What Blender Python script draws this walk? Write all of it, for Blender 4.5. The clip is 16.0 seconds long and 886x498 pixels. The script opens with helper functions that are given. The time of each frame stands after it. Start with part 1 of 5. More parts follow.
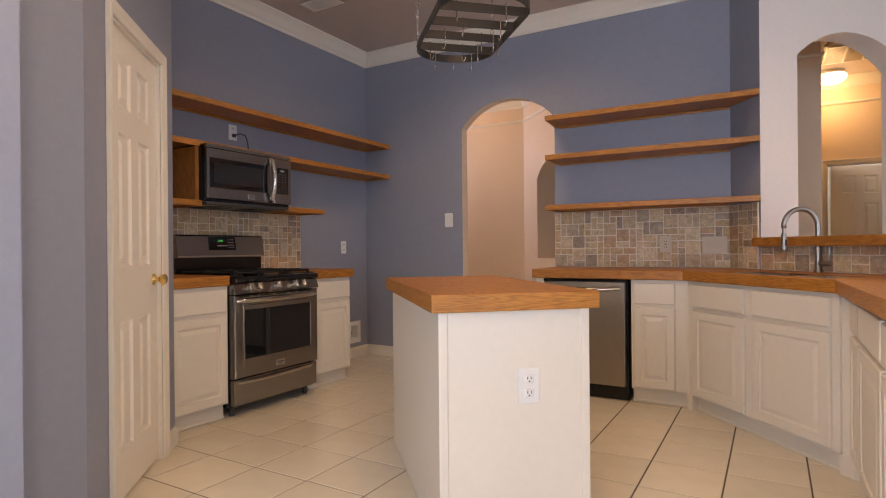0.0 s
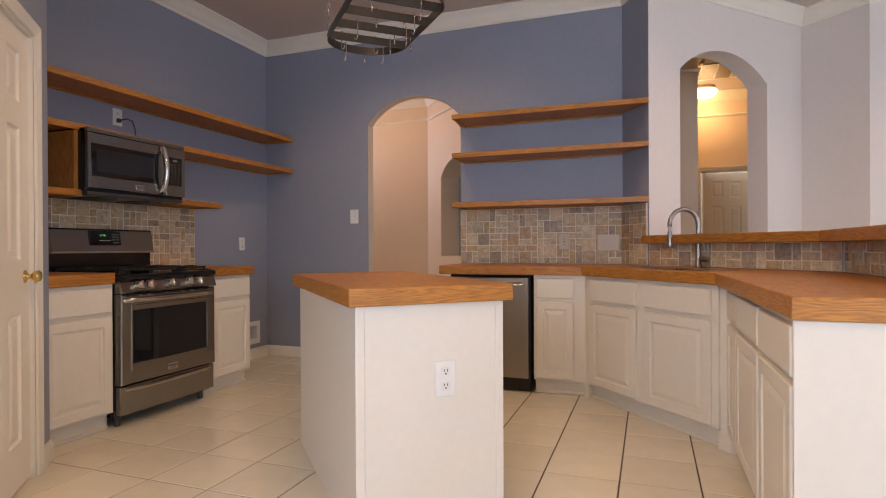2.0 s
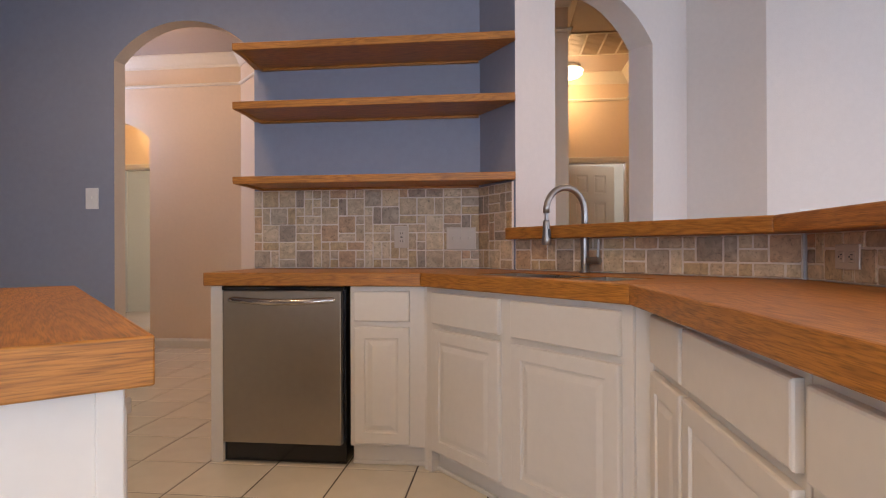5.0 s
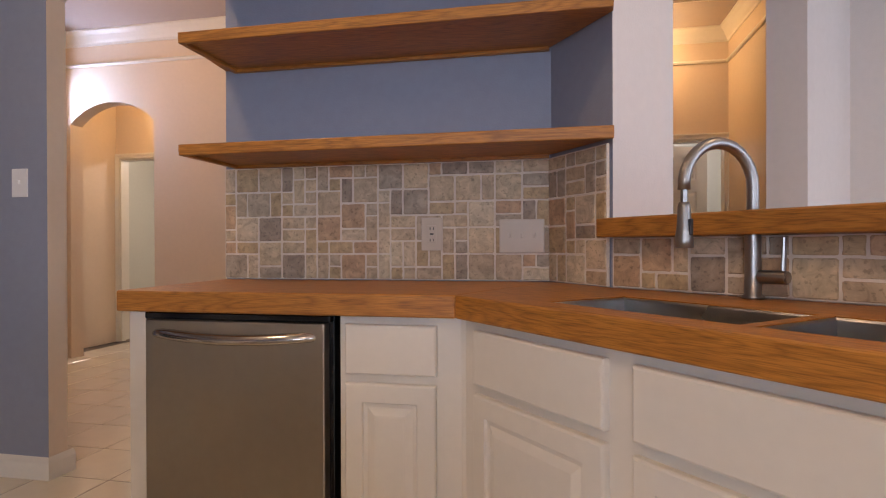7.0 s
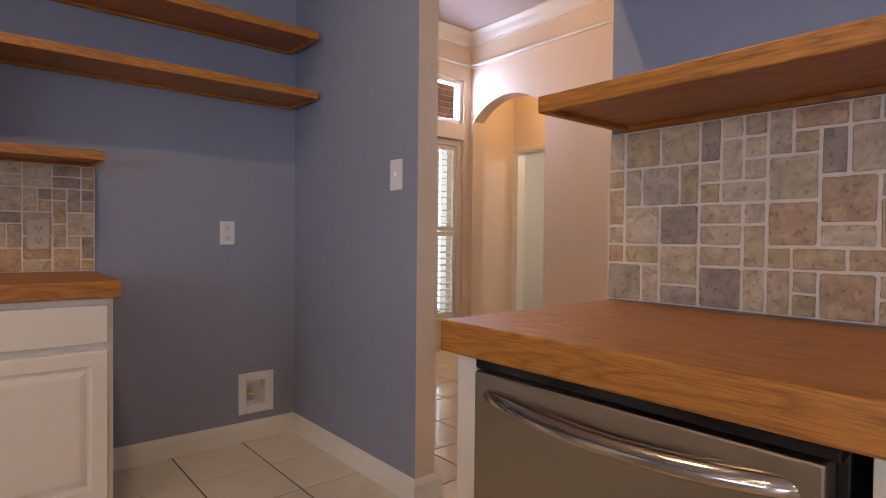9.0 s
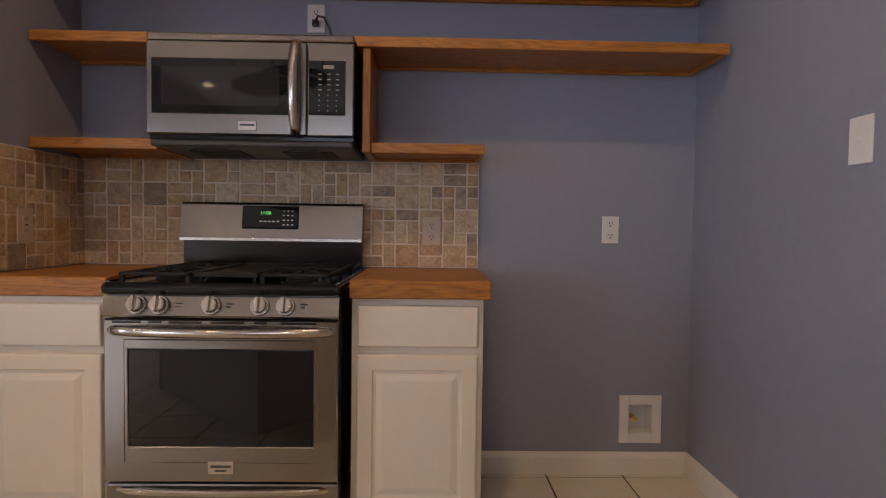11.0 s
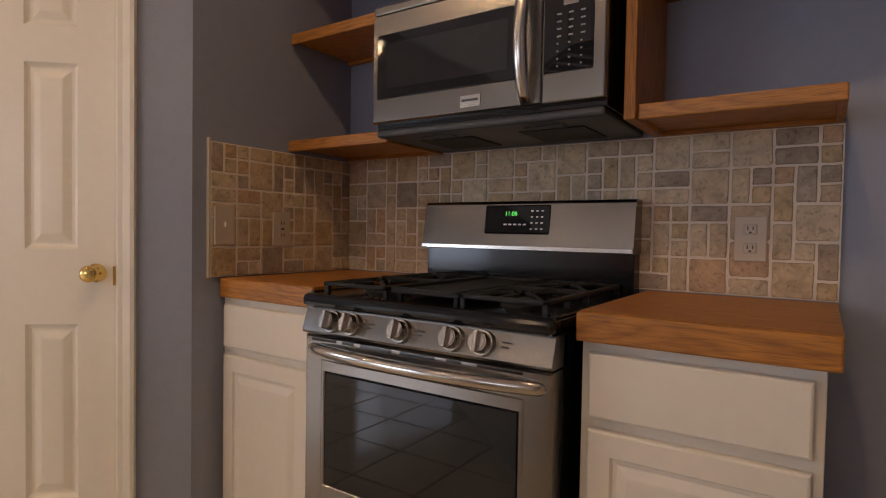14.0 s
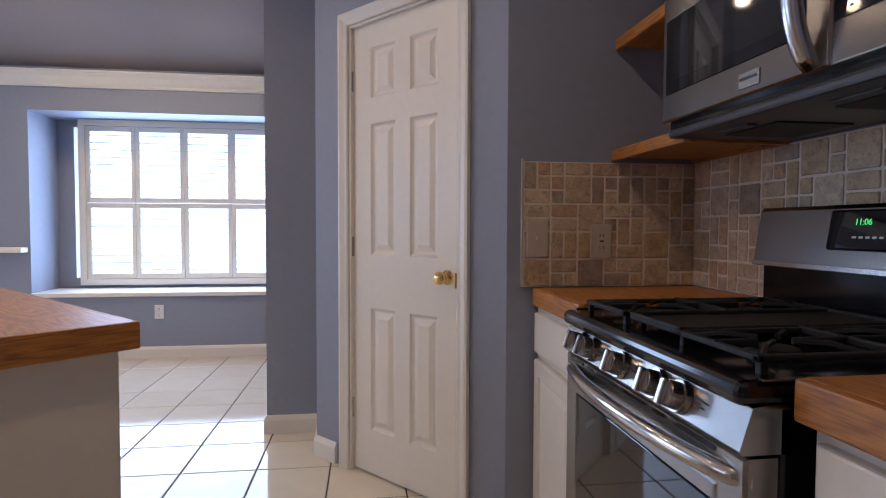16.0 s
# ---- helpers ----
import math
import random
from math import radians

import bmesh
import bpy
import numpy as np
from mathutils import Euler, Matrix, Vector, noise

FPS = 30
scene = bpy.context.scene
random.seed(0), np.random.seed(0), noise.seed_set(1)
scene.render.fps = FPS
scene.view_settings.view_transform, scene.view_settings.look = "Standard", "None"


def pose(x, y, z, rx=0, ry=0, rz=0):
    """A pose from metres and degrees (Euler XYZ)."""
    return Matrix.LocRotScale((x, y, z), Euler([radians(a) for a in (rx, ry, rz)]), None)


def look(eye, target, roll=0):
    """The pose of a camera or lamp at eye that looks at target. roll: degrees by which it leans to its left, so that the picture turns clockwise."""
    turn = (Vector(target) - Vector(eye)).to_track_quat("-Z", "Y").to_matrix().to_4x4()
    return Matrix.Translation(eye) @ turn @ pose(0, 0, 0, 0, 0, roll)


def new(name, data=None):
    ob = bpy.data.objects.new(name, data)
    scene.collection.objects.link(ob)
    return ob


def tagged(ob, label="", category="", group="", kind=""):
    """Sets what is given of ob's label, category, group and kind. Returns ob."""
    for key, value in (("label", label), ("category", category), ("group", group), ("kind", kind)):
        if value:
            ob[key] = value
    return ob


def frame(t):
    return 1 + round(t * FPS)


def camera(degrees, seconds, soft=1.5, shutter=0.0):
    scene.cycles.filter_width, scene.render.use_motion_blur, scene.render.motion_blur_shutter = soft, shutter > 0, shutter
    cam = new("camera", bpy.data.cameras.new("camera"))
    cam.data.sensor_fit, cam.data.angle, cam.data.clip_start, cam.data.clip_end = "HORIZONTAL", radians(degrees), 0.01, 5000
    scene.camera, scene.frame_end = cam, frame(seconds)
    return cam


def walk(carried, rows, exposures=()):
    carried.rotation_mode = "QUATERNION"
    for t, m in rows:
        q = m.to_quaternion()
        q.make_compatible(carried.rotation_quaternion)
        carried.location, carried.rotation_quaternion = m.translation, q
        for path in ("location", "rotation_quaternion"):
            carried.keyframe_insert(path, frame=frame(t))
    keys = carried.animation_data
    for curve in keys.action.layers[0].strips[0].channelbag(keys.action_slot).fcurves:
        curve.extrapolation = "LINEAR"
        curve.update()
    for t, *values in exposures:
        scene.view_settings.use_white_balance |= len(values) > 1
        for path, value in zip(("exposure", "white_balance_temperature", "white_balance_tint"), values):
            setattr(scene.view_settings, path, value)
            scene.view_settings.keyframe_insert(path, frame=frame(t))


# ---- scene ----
cam = camera(76.1, 16.0, soft=1.1)
PATH = [
    (0, (1.236, 0.074, 1.082), (0.23, 1.803, 1.08), -0.5),
    (0.5, (1.208, 0.043, 1.082), (0.316, 1.833, 1.08), -0.5),
    (1, (1.198, 0.038, 1.078), (0.393, 1.868, 1.074), -0.4),
    (1.5, (1.179, 0.04, 1.073), (0.436, 1.898, 1.068), -0.5),
    (2, (1.169, 0.062, 1.059), (0.485, 1.941, 1.053), -0.3),
    (2.5, (1.16, 0.212, 1.06), (0.557, 2.119, 1.05), -0.3),
    (3, (1.17, 0.409, 1.056), (0.651, 2.341, 1.048), -0.1),
    (3.5, (1.163, 0.676, 1.063), (0.733, 2.629, 1.058), -0.1),
    (4, (1.125, 0.948, 1.073), (0.828, 2.926, 1.068), -0.1),
    (4.2, (1.121, 1.053, 1.063), (0.866, 3.036, 1.057), -0.2),
    (6.3, (1.058, 2.251, 1.012), (0.851, 4.24, 1.032), -0.2),
    (6.5, (1.029, 2.346, 1.027), (0.805, 4.333, 1.039), -0.2),
    (7, (1.004, 2.597, 1.05), (0.601, 4.556, 1.043), -0.2),
    (7.5, (0.91, 2.844, 1.054), (0.274, 4.741, 1.044), -0.1),
    (8, (0.776, 3.076, 1.071), (-0.14, 4.854, 1.043), 0.4),
    (8.5, (0.655, 3.252, 1.084), (-0.572, 4.832, 1.051), 0.5),
    (9, (0.556, 3.363, 1.087), (-0.979, 4.644, 1.047), 0.6),
    (9.5, (0.436, 3.462, 1.088), (-1.342, 4.377, 1.044), 0.7),
    (10, (0.257, 3.52, 1.084), (-1.657, 4.096, 1.034), 1.0),
    (10.2, (0.205, 3.528, 1.088), (-1.743, 3.98, 1.032), 0.9),
    (12.3, (-0.02, 3.716, 1.095), (-1.971, 3.281, 1.026), 1.2),
    (12.5, (-0.072, 3.735, 1.099), (-2.006, 3.23, 1.03), 1.2),
    (13, (-0.223, 3.786, 1.109), (-2.087, 3.066, 1.033), 1.2),
    (13.5, (-0.384, 3.801, 1.101), (-2.152, 2.869, 1.025), 1.1),
    (14, (-0.608, 3.751, 1.087), (-2.268, 2.636, 1.027), 1.0),
    (14.5, (-0.748, 3.701, 1.092), (-2.241, 2.372, 1.027), 1.1),
    (15, (-0.876, 3.72, 1.101), (-2.096, 2.136, 1.034), 1.0),
    (15.5, (-1.062, 3.896, 1.122), (-1.858, 2.063, 1.032), 0.6),
    (16, (-1.17, 4.049, 1.136), (-1.439, 2.068, 1.06), 0.2),
]
EXPOSURES = [(0, 0.2, 7450, 21), (4, 0.2, 6900, 20), (6.5, 0.18, 6750, 21), (9, 0.15, 6800, 23), (12.5, 0.08, 7300, 20), (14.5, 0.02, 7300, 20), (15.5, 0.04, 5900, 18), (16, 0.04, 5550, 18)]
walk(cam, [(t, look(eye, target, roll)) for t, eye, target, roll in PATH], EXPOSURES)

# ---- world and lights ----
world = bpy.data.worlds.new("world")
scene.world = world
world.use_nodes = True
wn = world.node_tree.nodes
sky = wn.new("ShaderNodeTexSky")
sky.sky_type, sky.sun_disc, sky.sun_elevation, sky.sun_rotation = "NISHITA", False, radians(40), radians(200)
world.node_tree.links.new(sky.outputs[0], wn["Background"].inputs[0])
wn["Background"].inputs[1].default_value = 0.1


def lamp(name, kind, watts, colour, m, size=0.1, size_y=None, spread=None, cone=None):
    data = bpy.data.lights.new(name, kind)
    data.energy, data.color = watts, colour
    if kind == "AREA":
        data.size = size
        if size_y:
            data.shape, data.size_y = "RECTANGLE", size_y
        else:
            data.shape = "DISK"
        if spread:
            data.spread = radians(spread)
    else:
        data.shadow_soft_size = size
    if kind == "SPOT":
        data.spot_size, data.spot_blend = radians(cone or 120), 0.6
    ob = new(name, data)
    ob.matrix_world = m
    return ob


DAY, WARM, HALL = (0.58, 0.76, 1.0), (1.0, 0.70, 0.385), (1.0, 0.66, 0.30)
SLOPE = 27.0
CANS = [(3.99, 0.42, 3.08, 0), (2.5, 3.3, 3.08, 0), (-0.7, 3.4, 3.08, 0), (0.5, 1.6, 3.08, 0), (0.09, -0.09, 2.971, SLOPE), (1.04, -0.075, 2.978, SLOPE)]
for cx, cy, cz, tilt in CANS:
    lamp("downlight_lamp", "SPOT", 35, WARM, look((cx, cy, cz - 0.05), (cx, cy, 0)), 0.05, cone=155)
lamp("nook_window_light", "AREA", 44, DAY, look((0.5, -1.44, 1.35), (0.6, 5, 1.2)), 1.7, 1.4)
# two unseen daylight fills added in the living room, whose walls have no window
lamp("living_fill_light", "AREA", 92, DAY, look((4.4, -2.2, 1.5), (2.6, 5, 1.5)), 3.0, 2.0)
lamp("living_side_fill_light", "AREA", 50, DAY, look((5.9, 2.4, 1.6), (0, 2.6, 1.5)), 2.4, 2.0)
lamp("entry_window_light", "AREA", 15, (0.50, 0.66, 1.0), look((-3.70, 6.90, 2.41), (0.5, 7.05, 2.0)), 0.26, 0.34)
lamp("hall_lamp", "POINT", 7.5, HALL, pose(1.84, 7.95, 2.84), 0.10)
# fill lights added to brighten the entry and the rooms beyond; no fixtures
lamp("entry_fill", "POINT", 17, (1.0, 0.72, 0.46), pose(-2.3, 6.0, 2.85), 0.10)
lamp("vestibule_fill", "POINT", 9, HALL, pose(-3.1, 7.75, 2.5), 0.08)
lamp("bedroom_fill", "POINT", 40, (1.0, 0.92, 0.8), pose(-3.3, 9.3, 2.3), 0.15)
lamp("back_room_fill", "POINT", 22, (0.95, 0.97, 1.0), pose(2.3, 9.3, 2.3), 0.15)


# ---- materials ----
def material(name, colour, rough=0.5, metal=0.0, spots=0.06, grain=30.0, bump=0.0, bump_scale=200.0, coat=0.0, vary=0.0, island=0.0):
    """Paint, metal, plastic: two scales of tone variation and a fine relief."""
    m = bpy.data.materials.new(name)
    m.use_nodes = True
    n, l = m.node_tree.nodes, m.node_tree.links
    b = n["Principled BSDF"]
    b.inputs["Roughness"].default_value, b.inputs["Metallic"].default_value = rough, metal
    b.inputs["Coat Weight"].default_value = coat
    geo = n.new("ShaderNodeTexCoord")
    big, fine = n.new("ShaderNodeTexNoise"), n.new("ShaderNodeTexNoise")
    big.inputs["Scale"].default_value, fine.inputs["Scale"].default_value = 1.7, grain
    big.inputs["Detail"].default_value = 5
    add = n.new("ShaderNodeMath")
    add.operation = "ADD"
    ramp = n.new("ShaderNodeMapRange")
    ramp.inputs[1].default_value, ramp.inputs[2].default_value = 0.6, 1.4
    ramp.inputs[3].default_value, ramp.inputs[4].default_value = 1 - spots, 1 + spots
    mix = n.new("ShaderNodeVectorMath")
    mix.operation = "SCALE"
    mix.inputs[0].default_value = colour
    for tex, i in ((big, 0), (fine, 1)):
        l.new(geo.outputs["Object"], tex.inputs["Vector"])
        l.new(tex.outputs["Fac"], add.inputs[i])
    l.new(add.outputs[0], ramp.inputs[0])
    l.new(ramp.outputs[0], mix.inputs["Scale"])
    out = mix.outputs[0]
    if vary or island:
        info = n.new("ShaderNodeNewGeometry" if island else "ShaderNodeObjectInfo")
        r = n.new("ShaderNodeMapRange")
        r.inputs[3].default_value, r.inputs[4].default_value = 1 - (vary or island), 1 + (vary or island)
        l.new(info.outputs["Random Per Island" if island else "Random"], r.inputs[0])
        m2 = n.new("ShaderNodeVectorMath")
        m2.operation = "SCALE"
        l.new(out, m2.inputs[0])
        l.new(r.outputs[0], m2.inputs["Scale"])
        out = m2.outputs[0]
    l.new(out, b.inputs["Base Color"])
    rr = n.new("ShaderNodeMapRange")
    rr.inputs[1].default_value, rr.inputs[2].default_value = 0.3, 0.7
    rr.inputs[3].default_value, rr.inputs[4].default_value = rough * 0.85, min(1, rough * 1.15)
    l.new(big.outputs["Fac"], rr.inputs[0])
    l.new(rr.outputs[0], b.inputs["Roughness"])
    if bump:
        tex, bn = n.new("ShaderNodeTexNoise"), n.new("ShaderNodeBump")
        tex.inputs["Scale"].default_value = bump_scale
        l.new(geo.outputs["Object"], tex.inputs["Vector"])
        bn.inputs["Strength"].default_value, bn.inputs["Distance"].default_value = bump, 0.002
        l.new(tex.outputs["Fac"], bn.inputs["Height"])
        l.new(bn.outputs[0], b.inputs["Normal"])
    return m


def oak(name, axis=0, tone=1.0):
    """Orange-stained oak, the grain along one axis of the thing."""
    m = bpy.data.materials.new(name)
    m.use_nodes = True
    n, l = m.node_tree.nodes, m.node_tree.links
    b = n["Principled BSDF"]
    geo, stretch = n.new("ShaderNodeTexCoord"), n.new("ShaderNodeMapping")
    scale = [14.0, 14.0, 14.0]
    scale[axis] = 0.6
    stretch.inputs["Scale"].default_value = scale
    l.new(geo.outputs["Object"], stretch.inputs["Vector"])
    rings, pores, broad = (n.new("ShaderNodeTexNoise") for _ in range(3))
    rings.inputs["Distortion"].default_value = 0.35
    pores.inputs["Scale"].default_value, pores.inputs["Detail"].default_value = 30, 6
    broad.inputs["Scale"].default_value, broad.inputs["Detail"].default_value = 1.3, 2
    l.new(geo.outputs["Object"], broad.inputs["Vector"])
    figure = n.new("ShaderNodeMapping")
    along = [15.0, 15.0, 15.0]
    along[axis] = 1.9
    figure.inputs["Scale"].default_value = along
    l.new(geo.outputs["Object"], figure.inputs["Vector"])
    rings.inputs["Scale"].default_value, rings.inputs["Detail"].default_value = 1.0, 1.5
    l.new(figure.outputs[0], rings.inputs["Vector"])
    l.new(stretch.outputs[0], pores.inputs["Vector"])
    wave = n.new("ShaderNodeMath")
    wave.operation = "MULTIPLY"
    wave.inputs[1].default_value = 22.0
    frac = n.new("ShaderNodeMath")
    frac.operation = "PINGPONG"
    frac.inputs[1].default_value = 1.0
    l.new(rings.outputs["Fac"], wave.inputs[0])
    l.new(wave.outputs[0], frac.inputs[0])
    ramp = n.new("ShaderNodeValToRGB")
    e = ramp.color_ramp.elements
    e[0].position, e[0].color = 0.0, (0.33 * tone, 0.121 * tone, 0.018 * tone, 1)
    e[1].position, e[1].color = 1.0, (0.48 * tone, 0.190 * tone, 0.029 * tone, 1)
    mid = e.new(0.35)
    mid.color = (0.42 * tone, 0.160 * tone, 0.022 * tone, 1)
    l.new(frac.outputs[0], ramp.inputs[0])
    dark = n.new("ShaderNodeMapRange")
    dark.inputs[1].default_value, dark.inputs[2].default_value = 0.33, 0.55
    dark.inputs[3].default_value, dark.inputs[4].default_value = 0.58, 1.04
    l.new(pores.outputs["Fac"], dark.inputs[0])
    wide = n.new("ShaderNodeMapRange")
    wide.inputs[1].default_value, wide.inputs[2].default_value = 0.3, 0.7
    wide.inputs[3].default_value, wide.inputs[4].default_value = 0.85, 1.12
    l.new(broad.outputs["Fac"], wide.inputs[0])
    both = n.new("ShaderNodeMath")
    both.operation = "MULTIPLY"
    l.new(dark.outputs[0], both.inputs[0])
    l.new(wide.outputs[0], both.inputs[1])
    mix = n.new("ShaderNodeVectorMath")
    mix.operation = "SCALE"
    l.new(ramp.outputs[0], mix.inputs[0])
    l.new(both.outputs[0], mix.inputs["Scale"])
    l.new(mix.outputs[0], b.inputs["Base Color"])
    b.inputs["Roughness"].default_value, b.inputs["Coat Weight"].default_value, b.inputs["Coat Roughness"].default_value = 0.48, 0.12, 0.3
    bn = n.new("ShaderNodeBump")
    bn.inputs["Strength"].default_value, bn.inputs["Distance"].default_value = 0.25, 0.001
    l.new(pores.outputs["Fac"], bn.inputs["Height"])
    l.new(bn.outputs[0], b.inputs["Normal"])
    return m


def brushed(name, colour, rough, axis):
    """Stainless steel, brushed along one axis."""
    m = material(name, colour, rough, 1.0, 0.04)
    n, l = m.node_tree.nodes, m.node_tree.links
    b = n["Principled BSDF"]
    geo, stretch, tex, bn = n.new("ShaderNodeTexCoord"), n.new("ShaderNodeMapping"), n.new("ShaderNodeTexNoise"), n.new("ShaderNodeBump")
    scale = [900.0, 900.0, 900.0]
    scale[axis] = 6.0
    stretch.inputs["Scale"].default_value = scale
    l.new(geo.outputs["Object"], stretch.inputs["Vector"])
    l.new(stretch.outputs[0], tex.inputs["Vector"])
    tex.inputs["Scale"].default_value = 1.0
    bn.inputs["Strength"].default_value, bn.inputs["Distance"].default_value = 0.035, 0.0003
    l.new(tex.outputs["Fac"], bn.inputs["Height"])
    b.inputs["Anisotropic"].default_value = 0.6
    l.new(bn.outputs[0], b.inputs["Normal"])
    return m


def travertine(name, island=False):
    """Tumbled stone tile, each one its own tone from cream and ochre to grey and brown-red, pitted."""
    m = bpy.data.materials.new(name)
    m.use_nodes = True
    n, l = m.node_tree.nodes, m.node_tree.links
    b = n["Principled BSDF"]
    info, geo = n.new("ShaderNodeObjectInfo"), n.new("ShaderNodeTexCoord")
    ramp = n.new("ShaderNodeValToRGB")
    ramp.color_ramp.interpolation = "CONSTANT"
    tones = [(0.640, 0.490, 0.310), (0.600, 0.450, 0.285), (0.540, 0.400, 0.260), (0.580, 0.415, 0.235), (0.540, 0.420, 0.290), (0.680, 0.550, 0.375),
             (0.570, 0.370, 0.220), (0.460, 0.365, 0.265), (0.550, 0.390, 0.215), (0.660, 0.515, 0.350), (0.390, 0.300, 0.220), (0.610, 0.460, 0.300)]
    e = ramp.color_ramp.elements
    for i, c in enumerate(tones):
        k = e[i] if i < 2 else e.new(i / len(tones))
        k.position, k.color = i / len(tones), (*c, 1)
    l.new(info.outputs["Random"], ramp.inputs[0])
    shift = n.new("ShaderNodeVectorMath")
    shift.operation = "MULTIPLY_ADD"
    shift.inputs[1].default_value = (37.0, 91.0, 53.0)
    l.new(info.outputs["Random"], shift.inputs[0])
    l.new(geo.outputs["Object"], shift.inputs[2])
    cloud, pit = n.new("ShaderNodeTexNoise"), n.new("ShaderNodeTexNoise")
    cloud.inputs["Scale"].default_value, cloud.inputs["Detail"].default_value, cloud.inputs["Distortion"].default_value = 24, 9, 0.8
    cloud.inputs["Roughness"].default_value = 0.62
    pit.inputs["Scale"].default_value, pit.inputs["Detail"].default_value = 85, 6
    for tex in (cloud, pit):
        l.new(shift.outputs[0], tex.inputs["Vector"])
    c1, c2 = n.new("ShaderNodeMapRange"), n.new("ShaderNodeMapRange")
    c1.inputs[1].default_value, c1.inputs[2].default_value, c1.inputs[3].default_value, c1.inputs[4].default_value = 0.32, 0.68, 0.62, 1.08
    c2.inputs[1].default_value, c2.inputs[2].default_value, c2.inputs[3].default_value, c2.inputs[4].default_value = 0.35, 0.42, 0.70, 1.0
    l.new(cloud.outputs["Fac"], c1.inputs[0])
    l.new(pit.outputs["Fac"], c2.inputs[0])
    mul = n.new("ShaderNodeMath")
    mul.operation = "MULTIPLY"
    l.new(c1.outputs[0], mul.inputs[0])
    l.new(c2.outputs[0], mul.inputs[1])
    mix = n.new("ShaderNodeVectorMath")
    mix.operation = "SCALE"
    l.new(ramp.outputs[0], mix.inputs[0])
    l.new(mul.outputs[0], mix.inputs["Scale"])
    l.new(mix.outputs[0], b.inputs["Base Color"])
    b.inputs["Roughness"].default_value = 0.6
    bn = n.new("ShaderNodeBump")
    bn.inputs["Strength"].default_value, bn.inputs["Distance"].default_value = 0.7, 0.002
    l.new(mul.outputs[0], bn.inputs["Height"])
    l.new(bn.outputs[0], b.inputs["Normal"])
    return m


def glow(name, colour, strength):
    m = bpy.data.materials.new(name)
    m.use_nodes = True
    b = m.node_tree.nodes["Principled BSDF"]
    b.inputs["Base Color"].default_value = (*colour, 1)
    b.inputs["Emission Color"].default_value, b.inputs["Emission Strength"].default_value = (*colour, 1), strength
    return m


BLUE = material("blue_grey_wall_paint", (0.258, 0.280, 0.350), 0.55, spots=0.05, bump=0.35, bump_scale=140)
CREAM = material("cream_wall_paint", (0.73, 0.60, 0.465), 0.6, spots=0.03, bump=0.35, bump_scale=140)
WHITEWALL = material("off_white_wall_paint", (0.70, 0.64, 0.60), 0.6, spots=0.03, bump=0.35, bump_scale=140)
CEIL = material("ceiling_paint", (0.52, 0.44, 0.40), 0.7, spots=0.03, bump=0.4, bump_scale=120)
TRIM = material("white_trim_paint", (0.76, 0.72, 0.64), 0.35, spots=0.03)
CABINET = material("white_cabinet_paint", (0.72, 0.675, 0.60), 0.38, spots=0.03, bump=0.1, bump_scale=90)
DOORWHITE = material("white_door_paint", (0.80, 0.75, 0.66), 0.32, spots=0.03, bump=0.12, bump_scale=60)
OAK_X, OAK_Y, OAK_Z = oak("stained_oak_x", 0), oak("stained_oak_y", 1), oak("stained_oak_z", 2)
STEEL = brushed("brushed_steel", (0.30, 0.28, 0.258), 0.22, 0)
POLISHED = material("polished_steel", (0.52, 0.48, 0.44), 0.15, 1.0, 0.03)
STEEL_V = brushed("brushed_steel_upright", (0.38, 0.335, 0.28), 0.33, 2)
CHROME = material("satin_nickel", (0.60, 0.57, 0.53), 0.22, 1.0, 0.03)
SINKSTEEL = material("sink_steel", (0.62, 0.59, 0.56), 0.3, 1.0, 0.04)
NICKEL = material("brushed_nickel", (0.34, 0.32, 0.30), 0.36, 1.0, 0.04)
BRASS = material("polished_brass", (0.80, 0.55, 0.20), 0.15, 1.0, 0.05)
BLACK = material("black_enamel", (0.006, 0.006, 0.008), 0.12, spots=0.1)
IRON = material("cast_iron", (0.02, 0.02, 0.02), 0.55, spots=0.2, bump=0.3, bump_scale=300)
DARKGLASS = material("dark_oven_glass", (0.010, 0.010, 0.012), 0.03, spots=0.1)
GREYBLACK = material("dark_grey_plastic", (0.035, 0.036, 0.04), 0.4, spots=0.1)
RACKMETAL = material("dark_rack_metal", (0.05, 0.047, 0.045), 0.4, 0.7, 0.1)
IVORY = material("ivory_plastic", (0.54, 0.45, 0.35), 0.4, spots=0.03)
WHITEPL = material("white_plastic", (0.74, 0.735, 0.72), 0.35, spots=0.02)
GROUT = material("pale_grout", (0.72, 0.63, 0.53), 0.85, spots=0.1, bump=0.3)
FLOORGROUT = material("dark_floor_grout", (0.09, 0.07, 0.055), 0.8, spots=0.15)
FLOORTILE = material("cream_glazed_tile", (0.74, 0.675, 0.55), 0.09, spots=0.05, grain=9, vary=0.035)
FLOORREST = material("cream_glazed_tile_far", (0.74, 0.675, 0.55), 0.09, spots=0.05, grain=9, island=0.035)
STONE = travertine("tumbled_travertine")
CARPET = material("beige_carpet", (0.42, 0.36, 0.30), 0.95, spots=0.1, bump=0.8, bump_scale=400)
PALEGREEN = material("pale_green_paint", (0.60, 0.58, 0.50), 0.6, spots=0.03)
BRICK = material("red_brick", (0.36, 0.17, 0.12), 0.85, spots=0.12, bump=0.5, vary=0.2)
SKYGLOW = glow("bright_daylight", (0.70, 0.86, 1.0), 2.5)
LAMPGLOW = glow("lit_lamp_glass", (1.0, 0.80, 0.50), 3.2)
CANGLOW = glow("lit_bulb", (1.0, 0.80, 0.52), 16.0)
GREENLED = glow("green_display", (0.08, 0.9, 0.15), 0.8)


